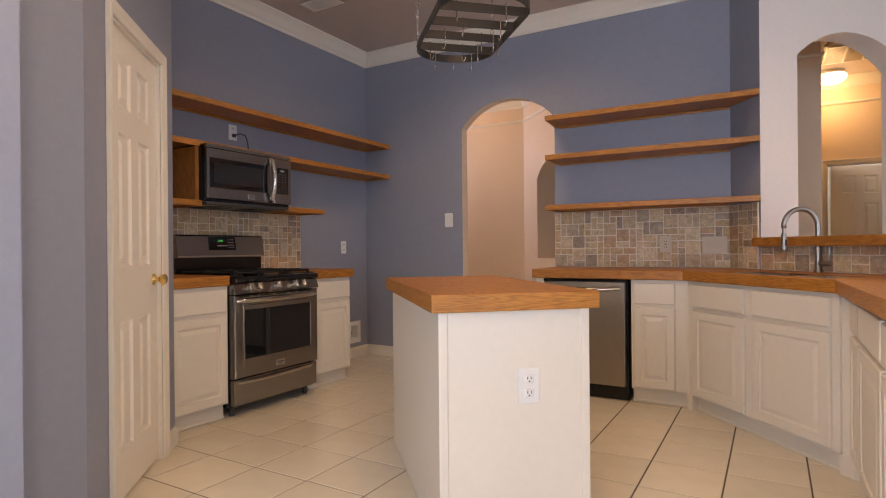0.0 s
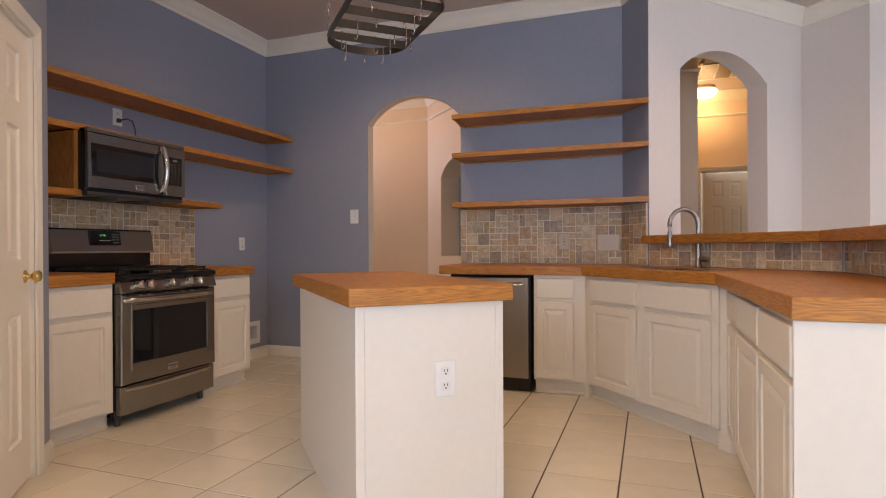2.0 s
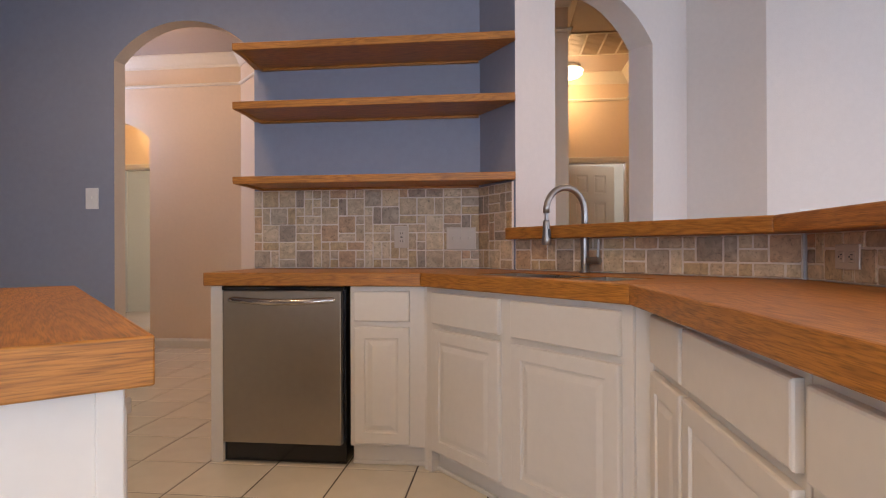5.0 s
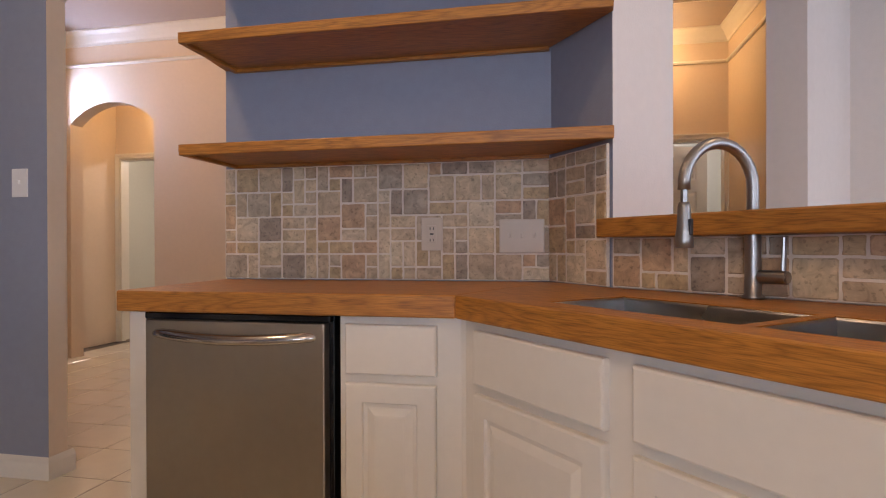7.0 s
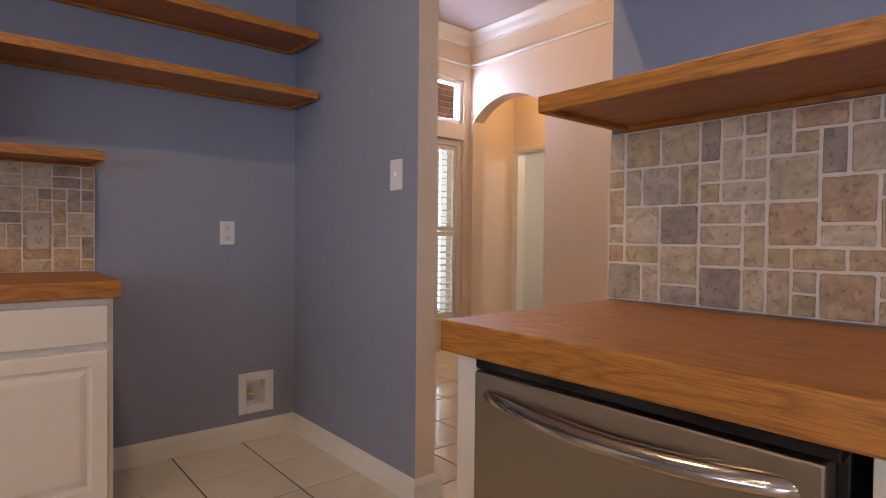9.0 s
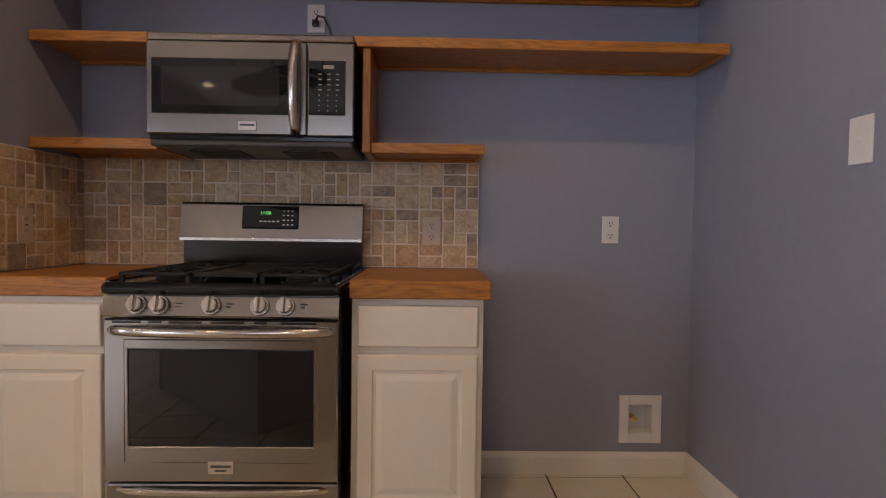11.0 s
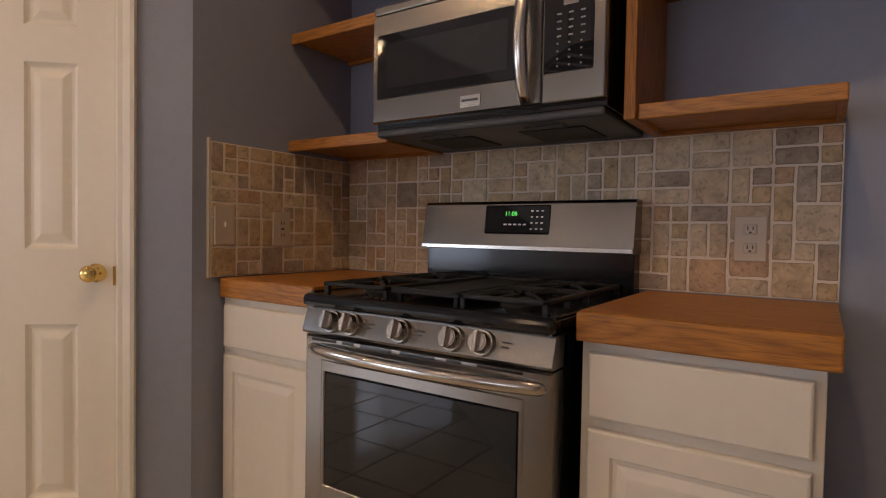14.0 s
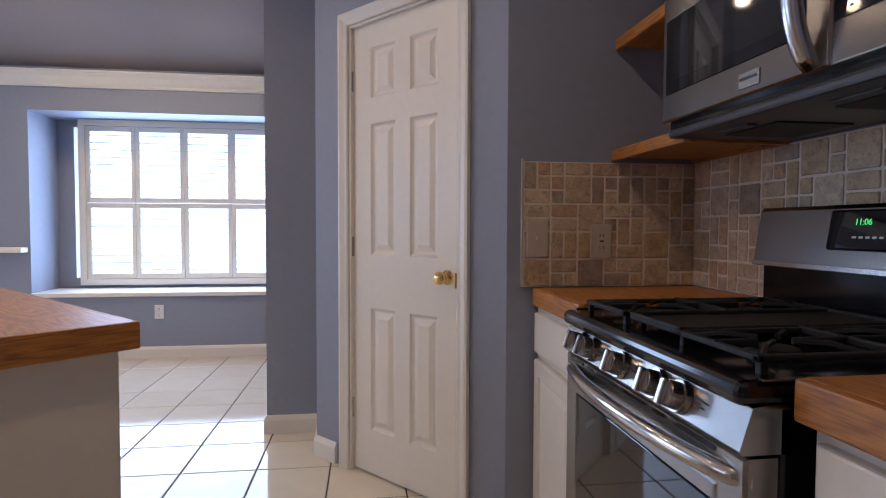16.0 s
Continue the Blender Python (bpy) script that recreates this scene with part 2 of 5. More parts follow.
IRON.node_tree.nodes["Principled BSDF"].inputs["Specular IOR Level"].default_value = 0.22
DARKGLASS.node_tree.nodes["Principled BSDF"].inputs["Specular IOR Level"].default_value = 0.45


# ---- building helpers ----
def link(name, bm, mats, parent=None, label="", smooth=False):
    me = bpy.data.meshes.new(name)
    bmesh.ops.recalc_face_normals(bm, faces=bm.faces)
    bm.to_mesh(me)
    bm.free()
    for m in mats if isinstance(mats, (list, tuple)) else [mats]:
        me.materials.append(m)
    if smooth:
        for p in me.polygons:
            p.use_smooth = True
    ob = new(name, me)
    if parent:
        ob.parent = parent
    if label:
        ob["label"] = label
    return ob


def part(name, bm, mat, parent, label="", smooth=False):
    return link(name, bm, mat, parent, label, smooth)


def thing(name, m, label, category, group="", kind=""):
    ob = new(name)
    ob.empty_display_size = 0.1
    ob.matrix_world = m
    return tagged(ob, label, category, group, kind)


def box(x0, x1, y0, y1, z0, z1, bevel=0.0, bm=None, seg=2):
    fresh = bmesh.new()
    bmesh.ops.create_cube(fresh, size=1, matrix=Matrix.Translation(((x0 + x1) / 2, (y0 + y1) / 2, (z0 + z1) / 2)) @ Matrix.Diagonal((x1 - x0, y1 - y0, z1 - z0, 1)))
    if bevel:
        bmesh.ops.bevel(fresh, geom=fresh.edges[:], offset=bevel, segments=seg, affect="EDGES", profile=0.5)
    return merge(bm, fresh)


def merge(bm, fresh):
    if bm is None:
        return fresh
    me = bpy.data.meshes.new("scratch")
    fresh.to_mesh(me)
    fresh.free()
    bm.from_mesh(me)
    bpy.data.meshes.remove(me)
    return bm


def prism(points, z0, z1, bevel=0.0, bm=None, seg=2):
    """An upright prism over a plan of points."""
    fresh = bmesh.new()
    low = [fresh.verts.new((x, y, z0)) for x, y in points]
    face = fresh.faces.new(low)
    top = bmesh.ops.extrude_face_region(fresh, geom=[face])
    for v in top["geom"]:
        if isinstance(v, bmesh.types.BMVert):
            v.co.z = z1
    bmesh.ops.recalc_face_normals(fresh, faces=fresh.faces)
    if bevel:
        bmesh.ops.bevel(fresh, geom=fresh.edges[:], offset=bevel, segments=seg, affect="EDGES", profile=0.5)
    return merge(bm, fresh)


def cyl(p, q, r, r2=None, n=16, bm=None, bevel=0.0):
    """A rod from p to q."""
    fresh = bmesh.new()
    p, q = Vector(p), Vector(q)
    turn = (q - p).to_track_quat("Z", "Y").to_matrix().to_4x4()
    bmesh.ops.create_cone(fresh, cap_ends=True, segments=n, radius1=r, radius2=r if r2 is None else r2, depth=(q - p).length,
                          matrix=Matrix.Translation((p + q) / 2) @ turn)
    if bevel:
        rim = [e for e in fresh.edges if len(e.link_faces) == 2 and abs(e.link_faces[0].normal.dot(e.link_faces[1].normal)) < 0.3]
        bmesh.ops.bevel(fresh, geom=rim, offset=bevel, segments=2, affect="EDGES")
    return merge(bm, fresh)


def tube(path, r, n=10, bm=None, flat=1.0):
    """A rod bent along a line of points."""
    fresh = bmesh.new()
    pts = [Vector(p) for p in path]
    rings, side = [], None
    for i, p in enumerate(pts):
        way = (pts[min(i + 1, len(pts) - 1)] - pts[max(i - 1, 0)]).normalized()
        if side is None:
            side = way.orthogonal().normalized()
        side = (side - way * side.dot(way)).normalized()
        up = way.cross(side)
        rings.append([fresh.verts.new(p + r * (math.cos(a) * side + flat * math.sin(a) * up)) for a in (2 * math.pi * k / n for k in range(n))])
    for a, b in zip(rings, rings[1:]):
        for k in range(n):
            fresh.faces.new((a[k], a[(k + 1) % n], b[(k + 1) % n], b[k]))
    fresh.faces.new(rings[0][::-1])
    fresh.faces.new(rings[-1])
    return merge(bm, fresh)


def lathe(profile, n=24, m=Matrix(), bm=None):
    """A turned shape from (radius, height) pairs round z."""
    fresh = bmesh.new()
    rings = [[fresh.verts.new(m @ Vector((max(r, 1e-4) * math.cos(2 * math.pi * k / n), max(r, 1e-4) * math.sin(2 * math.pi * k / n), z))) for k in range(n)] for r, z in profile]
    for a, b in zip(rings, rings[1:]):
        for k in range(n):
            fresh.faces.new((a[k], a[(k + 1) % n], b[(k + 1) % n], b[k]))
    fresh.faces.new(rings[0][::-1])
    fresh.faces.new(rings[-1])
    return merge(bm, fresh)


def sweep(path, profile, bm=None, closed=False):
    """A moulding: a profile of (out, up) carried along plan points; out is to the right of the way walked."""
    fresh = bmesh.new()
    pts = [Vector((x, y, 0)) for x, y in path]
    rings = []
    for i, p in enumerate(pts):
        d0 = (p - pts[i - 1]).normalized() if i else (pts[1] - p).normalized()
        d1 = (pts[i + 1] - p).normalized() if i + 1 < len(pts) else d0
        n0, n1 = Vector((d0.y, -d0.x, 0)), Vector((d1.y, -d1.x, 0))
        mit = (n0 + n1).normalized()
        mit = mit / max(0.3, mit.dot(n0))
        rings.append([fresh.verts.new(p + mit * o + Vector((0, 0, u))) for o, u in profile])
    for a, b in zip(rings, rings[1:]):
        for k in range(len(profile)):
            j = (k + 1) % len(profile)
            fresh.faces.new((a[k], a[j], b[j], b[k]))
    fresh.faces.new(rings[0][::-1])
    fresh.faces.new(rings[-1])
    return merge(bm, fresh)


def ringed(x0, x1, z0, z1, steps, bm, back=None):
    """Nested rectangles facing -y: steps are (inset, y) from the outside in; the last one is closed."""
    rings = []
    for inset, y in steps:
        rings.append([bm.verts.new(c) for c in ((x0 + inset, y, z0 + inset), (x1 - inset, y, z0 + inset), (x1 - inset, y, z1 - inset), (x0 + inset, y, z1 - inset))])
    for a, b in zip(rings, rings[1:]):
        for k in range(4):
            bm.faces.new((a[k], a[(k + 1) % 4], b[(k + 1) % 4], b[k]))
    bm.faces.new(rings[-1])
    if back is not None:
        bm.faces.new(rings[0][::-1])
    return bm


def slab(w, h, t, panels, depth=0.009, both=False):
    """A door leaf of w x h, front at y=0 and back at y=t, with sunk and raised panels (x0, x1, z0, z1)."""
    bm = bmesh.new()
    xs = sorted({0, w, *(v for p in panels for v in p[:2])})
    zs = sorted({0, h, *(v for p in panels for v in p[2:])})
    for a, b in zip(xs, xs[1:]):
        for c, d in zip(zs, zs[1:]):
            if any(p[0] <= a and b <= p[1] and p[2] <= c and d <= p[3] for p in panels):
                continue
            bm.faces.new([bm.verts.new(v) for v in ((a, 0, c), (b, 0, c), (b, 0, d), (a, 0, d))])
    for x0, x1, z0, z1 in panels:
        ringed(x0, x1, z0, z1, [(0, 0), (0.008, depth * 0.7), (0.014, depth), (0.022, depth), (0.045, depth * 0.25), (0.05, depth * 0.2)], bm)
    for a, b, c, d in (((0, 0, 0), (w, 0, 0), (w, t, 0), (0, t, 0)), ((0, 0, h), (w, 0, h), (w, t, h), (0, t, h)), ((0, 0, 0), (0, 0, h), (0, t, h), (0, t, 0)),
                       ((w, 0, 0), (w, 0, h), (w, t, h), (w, t, 0)), ((0, t, 0), (w, t, 0), (w, t, h), (0, t, h))):
        bm.faces.new([bm.verts.new(v) for v in (a, b, c, d)])
    bmesh.ops.remove_doubles(bm, verts=bm.verts, dist=1e-5)
    return bm


def arch_curve(u0, u1, zs, zt, n=20):
    """Points of a segmental arch from (u0, zs) over (mid, zt) to (u1, zs)."""
    half, rise = (u1 - u0) / 2, zt - zs
    r = (half * half + rise * rise) / (2 * rise)
    a = math.asin(min(1, half / r))
    return [((u0 + u1) / 2 + r * math.sin(-a + 2 * a * k / n), zt - r + r * math.cos(-a + 2 * a * k / n)) for k in range(n + 1)]


def wall(name, p0, p1, thick, z1, openings=(), mats=None, z0=0.0, label="", flat=False):
    """A wall from p0 to p1; thick goes to the left of the way walked. openings: (u0, u1, sill, spring, top). mats: front (right side), back, reveals."""
    p0, p1 = Vector((*p0, 0)), Vector((*p1, 0))
    way = (p1 - p0).normalized()
    left, length = Vector((-way.y, way.x, 0)), (p1 - p0).length
    bm = bmesh.new()

    def at(u, z, back):
        return bm.verts.new(p0 + way * u + left * (thick if back else 0) + Vector((0, 0, z)))

    def quad(pts, mat):
        f = bm.faces.new([at(*p) for p in pts])
        f.material_index = mat

    def sheet(a, b, za0, zb0, za1, zb1):
        for back in (False, True):
            quad([(a, za0, back), (b, zb0, back), (b, zb1, back), (a, za1, back)], int(back))

    u = 0.0
    for u0, u1, sill, spring, top in sorted(openings):
        sheet(u, u0, z0, z0, z1, z1)
        line = arch_curve(u0, u1, spring, top) if top > spring + 1e-4 else [(u0, spring), (u1, spring)]
        for (a, za), (b, zb) in zip(line, line[1:]):
            sheet(a, b, za, zb, z1, z1)
            quad([(a, za, False), (b, zb, False), (b, zb, True), (a, za, True)], 2)
        if sill > z0:
            sheet(u0, u1, z0, z0, sill, sill)
            quad([(u0, sill, False), (u1, sill, False), (u1, sill, True), (u0, sill, True)], 2)
        for e in (u0, u1):
            quad([(e, sill, False), (e, spring, False), (e, spring, True), (e, sill, True)], 2)
        u = u1
    sheet(u, length, z0, z0, z1, z1)
    for z in (z1,):
        quad([(0, z, False), (length, z, False), (length, z, True), (0, z, True)], 0)
    for e in (0, length):
        quad([(e, z0, False), (e, z1, False), (e, z1, True), (e, z0, True)], 2)
    bmesh.ops.remove_doubles(bm, verts=bm.verts, dist=1e-4)
    return tagged(link(name, bm, mats or [BLUE, BLUE, BLUE]), label or "painted plaster wall", "wall", kind="structure")


# ---- the rooms ----
W, Y, TOP = -2.40, 4.75, 3.08
wall("wall_stove", (W, 2.05), (W, Y + 0.12), 0.12, TOP, [(2.428, 2.538, 0.184, 0.316, 0.316)], mats=[BLUE, CREAM, BLUE], label="blue-grey painted kitchen wall behind the stove")
wall("wall_back", (W, Y), (0.975, Y), 0.10, TOP, [(1.13, 2.03, 0.0, 2.20, 2.42)], [BLUE, CREAM, CREAM], label="blue-grey kitchen wall with an arched cream passage")
ret = prism([(0.975, Y), (1.17, 4.46), (1.31, 4.606), (1.19, 4.735), (1.10, 4.87), (0.975, 4.87)], 0, TOP)
for f in ret.faces:
    f.material_index = 0 if f.normal.x < -0.5 and f.normal.y < -0.2 else 1
tagged(link("wall_return", ret, [BLUE, WHITEWALL]), "narrow blue-grey wall at the end of the shelves", "wall", kind="structure")
wall("wall_pass_through", (1.31, 4.606), (2.42, 5.76), 0.18, TOP, [(0.12, 1.14, 1.06, 2.40, 2.60)], [WHITEWALL, CREAM, WHITEWALL], label="off-white wall with an arched pass-through")
wall("wall_living_corner", (2.42, 5.76), (2.80, 5.38), 0.12, TOP, mats=[WHITEWALL] * 3, label="off-white angled living room wall")
wall("wall_living_back", (2.80, 5.38), (6.0, 5.38), 0.12, TOP, mats=[WHITEWALL] * 3, label="off-white living room wall")
wall("wall_living_side", (6.0, 5.38), (6.0, -2.4), 0.12, TOP, mats=[WHITEWALL] * 3, label="off-white living room wall")
wall("wall_living_front", (6.0, -2.4), (2.2, -2.4), 0.12, TOP, mats=[WHITEWALL] * 3, label="off-white living room wall")
wall("wall_niche_side", (W, 2.06), (-1.672, 2.06), -0.10, TOP, mats=[BLUE] * 3, label="blue-grey return wall beside the stove counter")
wall("wall_pantry", (-1.672, 2.06), (-0.925, 1.199), -0.11, TOP, [(0.222, 0.888, 0.0, 2.055, 2.055)], [BLUE] * 3, label="blue-grey angled wall with the pantry door")
wall("wall_column", (-0.925, 1.199), (-0.925, 0.871), -0.11, TOP, mats=[BLUE] * 3, label="blue-grey return beside the pantry door")
wall("wall_column_end", (-1.035, 0.87), (-0.628, 0.87), -0.15, TOP, mats=[BLUE] * 3, label="blue-grey stub wall between kitchen and nook")
wall("wall_nook_back", (-1.036, 0.74), (-2.40, 0.74), -0.10, TOP, mats=[BLUE] * 3, label="blue-grey breakfast nook wall")
wall("wall_nook_end", (-2.40, 0.74), (-2.40, -1.1), -0.11, TOP, mats=[BLUE] * 3, label="blue-grey breakfast nook wall")
floor_bm = box(-6, 6.5, -3, 11, -0.12, -0.003)
tagged(link("floor", floor_bm, FLOORGROUT), "floor base with dark grout between cream tiles", "floor", kind="structure")
tagged(link("ceiling", box(-6, 6.5, -0.2, 11, TOP, TOP + 0.1), CEIL), "flat painted ceiling", "ceiling", kind="structure")
# the entry hall beyond the arched passage
wall("wall_entry_front", (-3.60, 3.6), (-3.60, 7.17), 0.16, TOP, [(3.12, 3.48, 0.26, 2.62, 2.62)], [CREAM] * 3, label="cream entry wall with a shuttered window")
wall("wall_entry_back", (-3.60, 7.17), (-1.63, 7.17), 0.14, TOP, [(0.04, 0.95, 0.0, 2.23, 2.42)], [CREAM] * 3, label="pinkish cream hall wall with an arched opening")
wall("wall_entry_angled", (-1.63, 7.17), (-0.60, 6.14), 0.25, TOP, [(0.42, 1.2, 0.95, 1.95, 2.15)], [CREAM] * 3, label="cream angled wall with an arched niche")
wall("wall_entry_close", (-0.60, 6.14), (-0.40, 6.14), 0.12, TOP, mats=[CREAM] * 3, label="cream hall wall")
wall("wall_entry_end", (W - 0.13, 3.6), (-3.76, 3.6), -0.12, TOP, mats=[CREAM] * 3, label="cream hall wall")
wall("wall_vestibule_side", (-3.88, 7.31), (-3.88, 8.1), 0.12, TOP, mats=[CREAM] * 3, label="cream wall beside a bedroom door")
wall("wall_vestibule_back", (-4.0, 8.1), (-1.6, 8.1), 0.12, TOP, [(0.17, 1.0, 0.0, 2.05, 2.05)], [CREAM] * 3, label="cream wall with an open bedroom doorway")
wall("wall_vestibule_end", (-1.72, 8.1), (-1.72, 7.31), 0.12, TOP, mats=[CREAM] * 3, label="cream wall")
wall("wall_bedroom", (-5.2, 10.4), (-1.6, 10.4), 0.12, TOP, mats=[PALEGREEN] * 3, label="pale green bedroom wall")
wall("wall_bedroom_side", (-5.2, 8.22), (-5.2, 10.4), 0.12, TOP, mats=[PALEGREEN] * 3, label="pale green bedroom wall")
wall("wall_bedroom_end", (-1.72, 10.4), (-1.72, 8.22), 0.12, TOP, mats=[PALEGREEN] * 3, label="pale green bedroom wall")
# the lit hallway behind the pass-through
wall("wall_hall_end", (1.2, 8.30), (3.0, 8.30), 0.12, TOP, [(0.605, 1.325, 0.0, 2.05, 2.05)], [CREAM] * 3, label="warm cream hallway wall with a door frame")
wall("wall_hall_side", (1.62, 6.2), (1.62, 8.30), 0.10, TOP, mats=[CREAM] * 3, label="warm cream hallway wall")
wall("wall_hall_corner", (-0.4, 6.1), (1.62, 6.1), 0.10, TOP, mats=[CREAM] * 3, label="warm cream hallway wall")
wall("wall_hall_near", (2.55, 8.30), (2.55, 5.72), 0.10, TOP, mats=[CREAM] * 3, label="warm cream hallway wall")
wall("wall_back_room", (1.2, 10.4), (3.6, 10.4), 0.12, TOP, mats=[PALEGREEN] * 3, label="pale green room wall")
wall("wall_back_room_side", (3.2, 10.4), (3.2, 8.42), 0.12, TOP, mats=[PALEGREEN] * 3, label="pale green room wall")
wall("wall_back_room_left", (1.3, 8.42), (1.3, 10.4), 0.12, TOP, mats=[PALEGREEN] * 3, label="pale green room wall")
# the breakfast nook
wall("wall_nook_window", (2.45, -1.1), (-2.51, -1.1), 0.45, 2.75, [(0.84, 2.97, 0.56, 2.10, 2.10)], [BLUE, BLUE, BLUE], label="blue-grey nook wall with a deep window recess")
wall("wall_nook_side", (2.45, -2.4), (2.45, -1.1), 0.12, TOP, mats=[BLUE, WHITEWALL, BLUE], label="blue-grey nook wall")
nook_ceiling = bmesh.new()
nook_ceiling.faces.new([nook_ceiling.verts.new(v) for v in ((-2.6, -1.2, 2.41), (6.2, -1.2, 2.41), (6.2, 0.155, TOP + 0.02), (-2.6, 0.155, TOP + 0.02))])
bmesh.ops.solidify(nook_ceiling, geom=nook_ceiling.faces[:], thickness=-0.08)
tagged(link("ceiling_nook", nook_ceiling, CEIL), "sloping painted ceiling over the nook", "ceiling", kind="structure")
tagged(link("ceiling_front", box(-2.6, 6.2, -3, -1.16, 2.44, 2.67), CEIL), "flat painted ceiling", "ceiling", kind="structure")

CROWN = [(0, -0.125), (0.012, -0.125), (0.018, -0.105), (0.035, -0.085), (0.06, -0.045), (0.085, -0.02), (0.095, -0.014), (0.095, 0.0), (0, 0.0)]
RAIL = [(0, -0.02), (0.02, -0.02), (0.028, -0.005), (0.02, 0.01), (0, 0.012)]
BASE = [(0, 0), (0.016, 0), (0.016, 0.075), (0.010, 0.09), (0.004, 0.1), (0, 0.1)]


def moulding(name, path, profile, z, label, mat=None):
    bm = sweep(path, [(o, u + z) for o, u in profile])
    return tagged(link(name, bm, mat or TRIM), label, "moulding", kind="structure")


moulding("trim_crown_kitchen", [(-1.1, 0.72), (-0.628, 0.72), (-0.628, 0.87), (-0.925, 0.87), (-0.925, 1.199), (-1.672, 2.06), (W, 2.06), (W, Y), (0.975, Y), (1.171, 4.46), (2.42, 5.76), (2.80, 5.38), (5.98, 5.38)], CROWN, TOP, "white painted crown moulding under the ceiling")
moulding("trim_crown_nook", [(6.0, -1.1), (-2.4, -1.1)], CROWN, 2.42, "white painted crown moulding in the nook")
moulding("trim_crown_entry", [(-3.60, 4.0), (-3.60, 7.17), (-1.63, 7.17), (-0.60, 6.14)], CROWN, TOP, "white crown moulding in the entry hall")
moulding("trim_rail_entry", [(-3.60, 4.0), (-3.60, 7.17), (-1.63, 7.17), (-0.60, 6.14)], RAIL, TOP - 0.30, "thin white picture rail in the entry hall")
moulding("trim_crown_hall", [(1.0, 6.1), (1.62, 6.1), (1.62, 8.30), (2.55, 8.30), (2.55, 5.8)], CROWN, TOP, "cream crown moulding in the hallway")
moulding("trim_rail_hall", [(1.0, 6.1), (1.62, 6.1), (1.62, 8.30), (2.55, 8.30), (2.55, 5.8)], RAIL, TOP - 0.30, "thin picture rail in the hallway")
moulding("baseboard", [(W, 3.77), (W, Y), (-1.27, Y), (-1.27, Y + 0.13)], BASE, 0, "cream painted baseboard")
moulding("baseboard_column", [(-0.628, 0.73), (-0.628, 0.87), (-0.925, 0.87), (-0.925, 1.199), (-1.03, 1.32)], BASE, 0, "cream painted baseboard")
moulding("baseboard_pantry", [(-1.575, 1.948), (-1.672, 2.06), (-1.78, 2.06)], BASE, 0, "cream painted baseboard")
moulding("baseboard_nook", [(2.45, -1.1), (-2.4, -1.1)], BASE, 0, "white painted baseboard under the window")
moulding("baseboard_entry", [(-2.65, 7.17), (-1.63, 7.17), (-0.60, 6.14)], BASE, 0, "cream painted baseboard in the hall")


def facing(x, y, z, rz):
    return pose(x, y, z, 0, 0, rz)


# ---- cabinets: local x runs along the front, y goes back, the front is at y=0 ----
def front_panel(w, h, raised=True):
    """A drawer or door front with softened edges and, on doors, a raised panel."""
    bm = bmesh.new()
    t = 0.02
    steps = [(0, t), (0, 0.006), (0.002, 0.002), (0.006, 0.0)]
    if raised:
        steps += [(0.052, 0.0), (0.056, 0.007), (0.066, 0.008), (0.088, 0.0015), (0.094, 0.001)]
    ringed(0, w, 0, h, steps, bm, back=True)
    return bm


def cabinet(m, w, depth, fronts, label, toe=True, filler=()):
    root = thing("base_cabinet", m, label, "cabinet", "kitchen base cabinets")
    bm = box(0, w, 0.0, depth, 0.10, 0.854, 0.002)
    part("body", bm, CABINET, root)
    part("toe_kick", box(0.002, w - 0.002, 0.05, 0.07, 0.0, 0.099), CABINET, root)
    part("shoe_moulding", box(0.0, w, 0.036, 0.05, 0.0, 0.02, 0.006), CABINET, root)
    for kind, x0, x1, z0, z1 in fronts:
        ob = part("drawer" if kind == "drawer" else "door", front_panel(x1 - x0, z1 - z0, kind == "door"), CABINET, root)
        ob.location = (x0, -0.0205, z0)
    return root


DR, DO = (0.69, 0.832), (0.115, 0.665)
# back wall: filler, dishwasher space, narrow cabinet
cabinet(facing(0.384, 4.135, 0, 0), 0.355, 0.58, [("drawer", 0.02, 0.287, *DR), ("door", 0.02, 0.285, *DO)], "narrow white cabinet with a drawer and raised-panel door")
end = thing("end_panel", facing(-0.31, 4.128, 0, 0), "white painted panel closing the counter beside the dishwasher", "panel")
part("board", box(0, 0.062, 0, 0.6, 0, 0.854, 0.003), CABINET, end)
# diagonal sink base
DG = Vector((0.677, -0.736, 0))
NG = Vector((0.736, 0.677, 0))
DA = math.degrees(math.atan2(DG.y, DG.x))
O = Vector((0.727, 4.10, 0)) + NG * 0.035 + DG * 0.012
sink_cab = cabinet(facing(O.x, O.y, 0, DA), 1.10, 0.42, [("drawer", 0.05, 0.50, *DR), ("drawer", 0.57, 1.06, *DR), ("door", 0.05, 0.50, *DO), ("door", 0.57, 1.06, *DO)],
                   "wide white corner sink cabinet with two raised-panel doors")
filler = thing("corner_filler", pose(0, 0, 0), "white painted filler post between corner cabinets", "panel")
part("post", prism([(0.738, 4.135), (0.752, 4.130), (0.775, 4.105), (0.90, 4.26), (0.75, 4.40)], 0.0, 0.853), CABINET, filler)
filler = thing("corner_filler", pose(0, 0, 0), "white painted filler post between corner cabinets", "panel")
part("post", prism([(1.505, 3.325), (1.538, 3.292), (1.556, 3.271), (1.80, 3.271), (1.75, 3.50)], 0.0, 0.853), CABINET, filler)
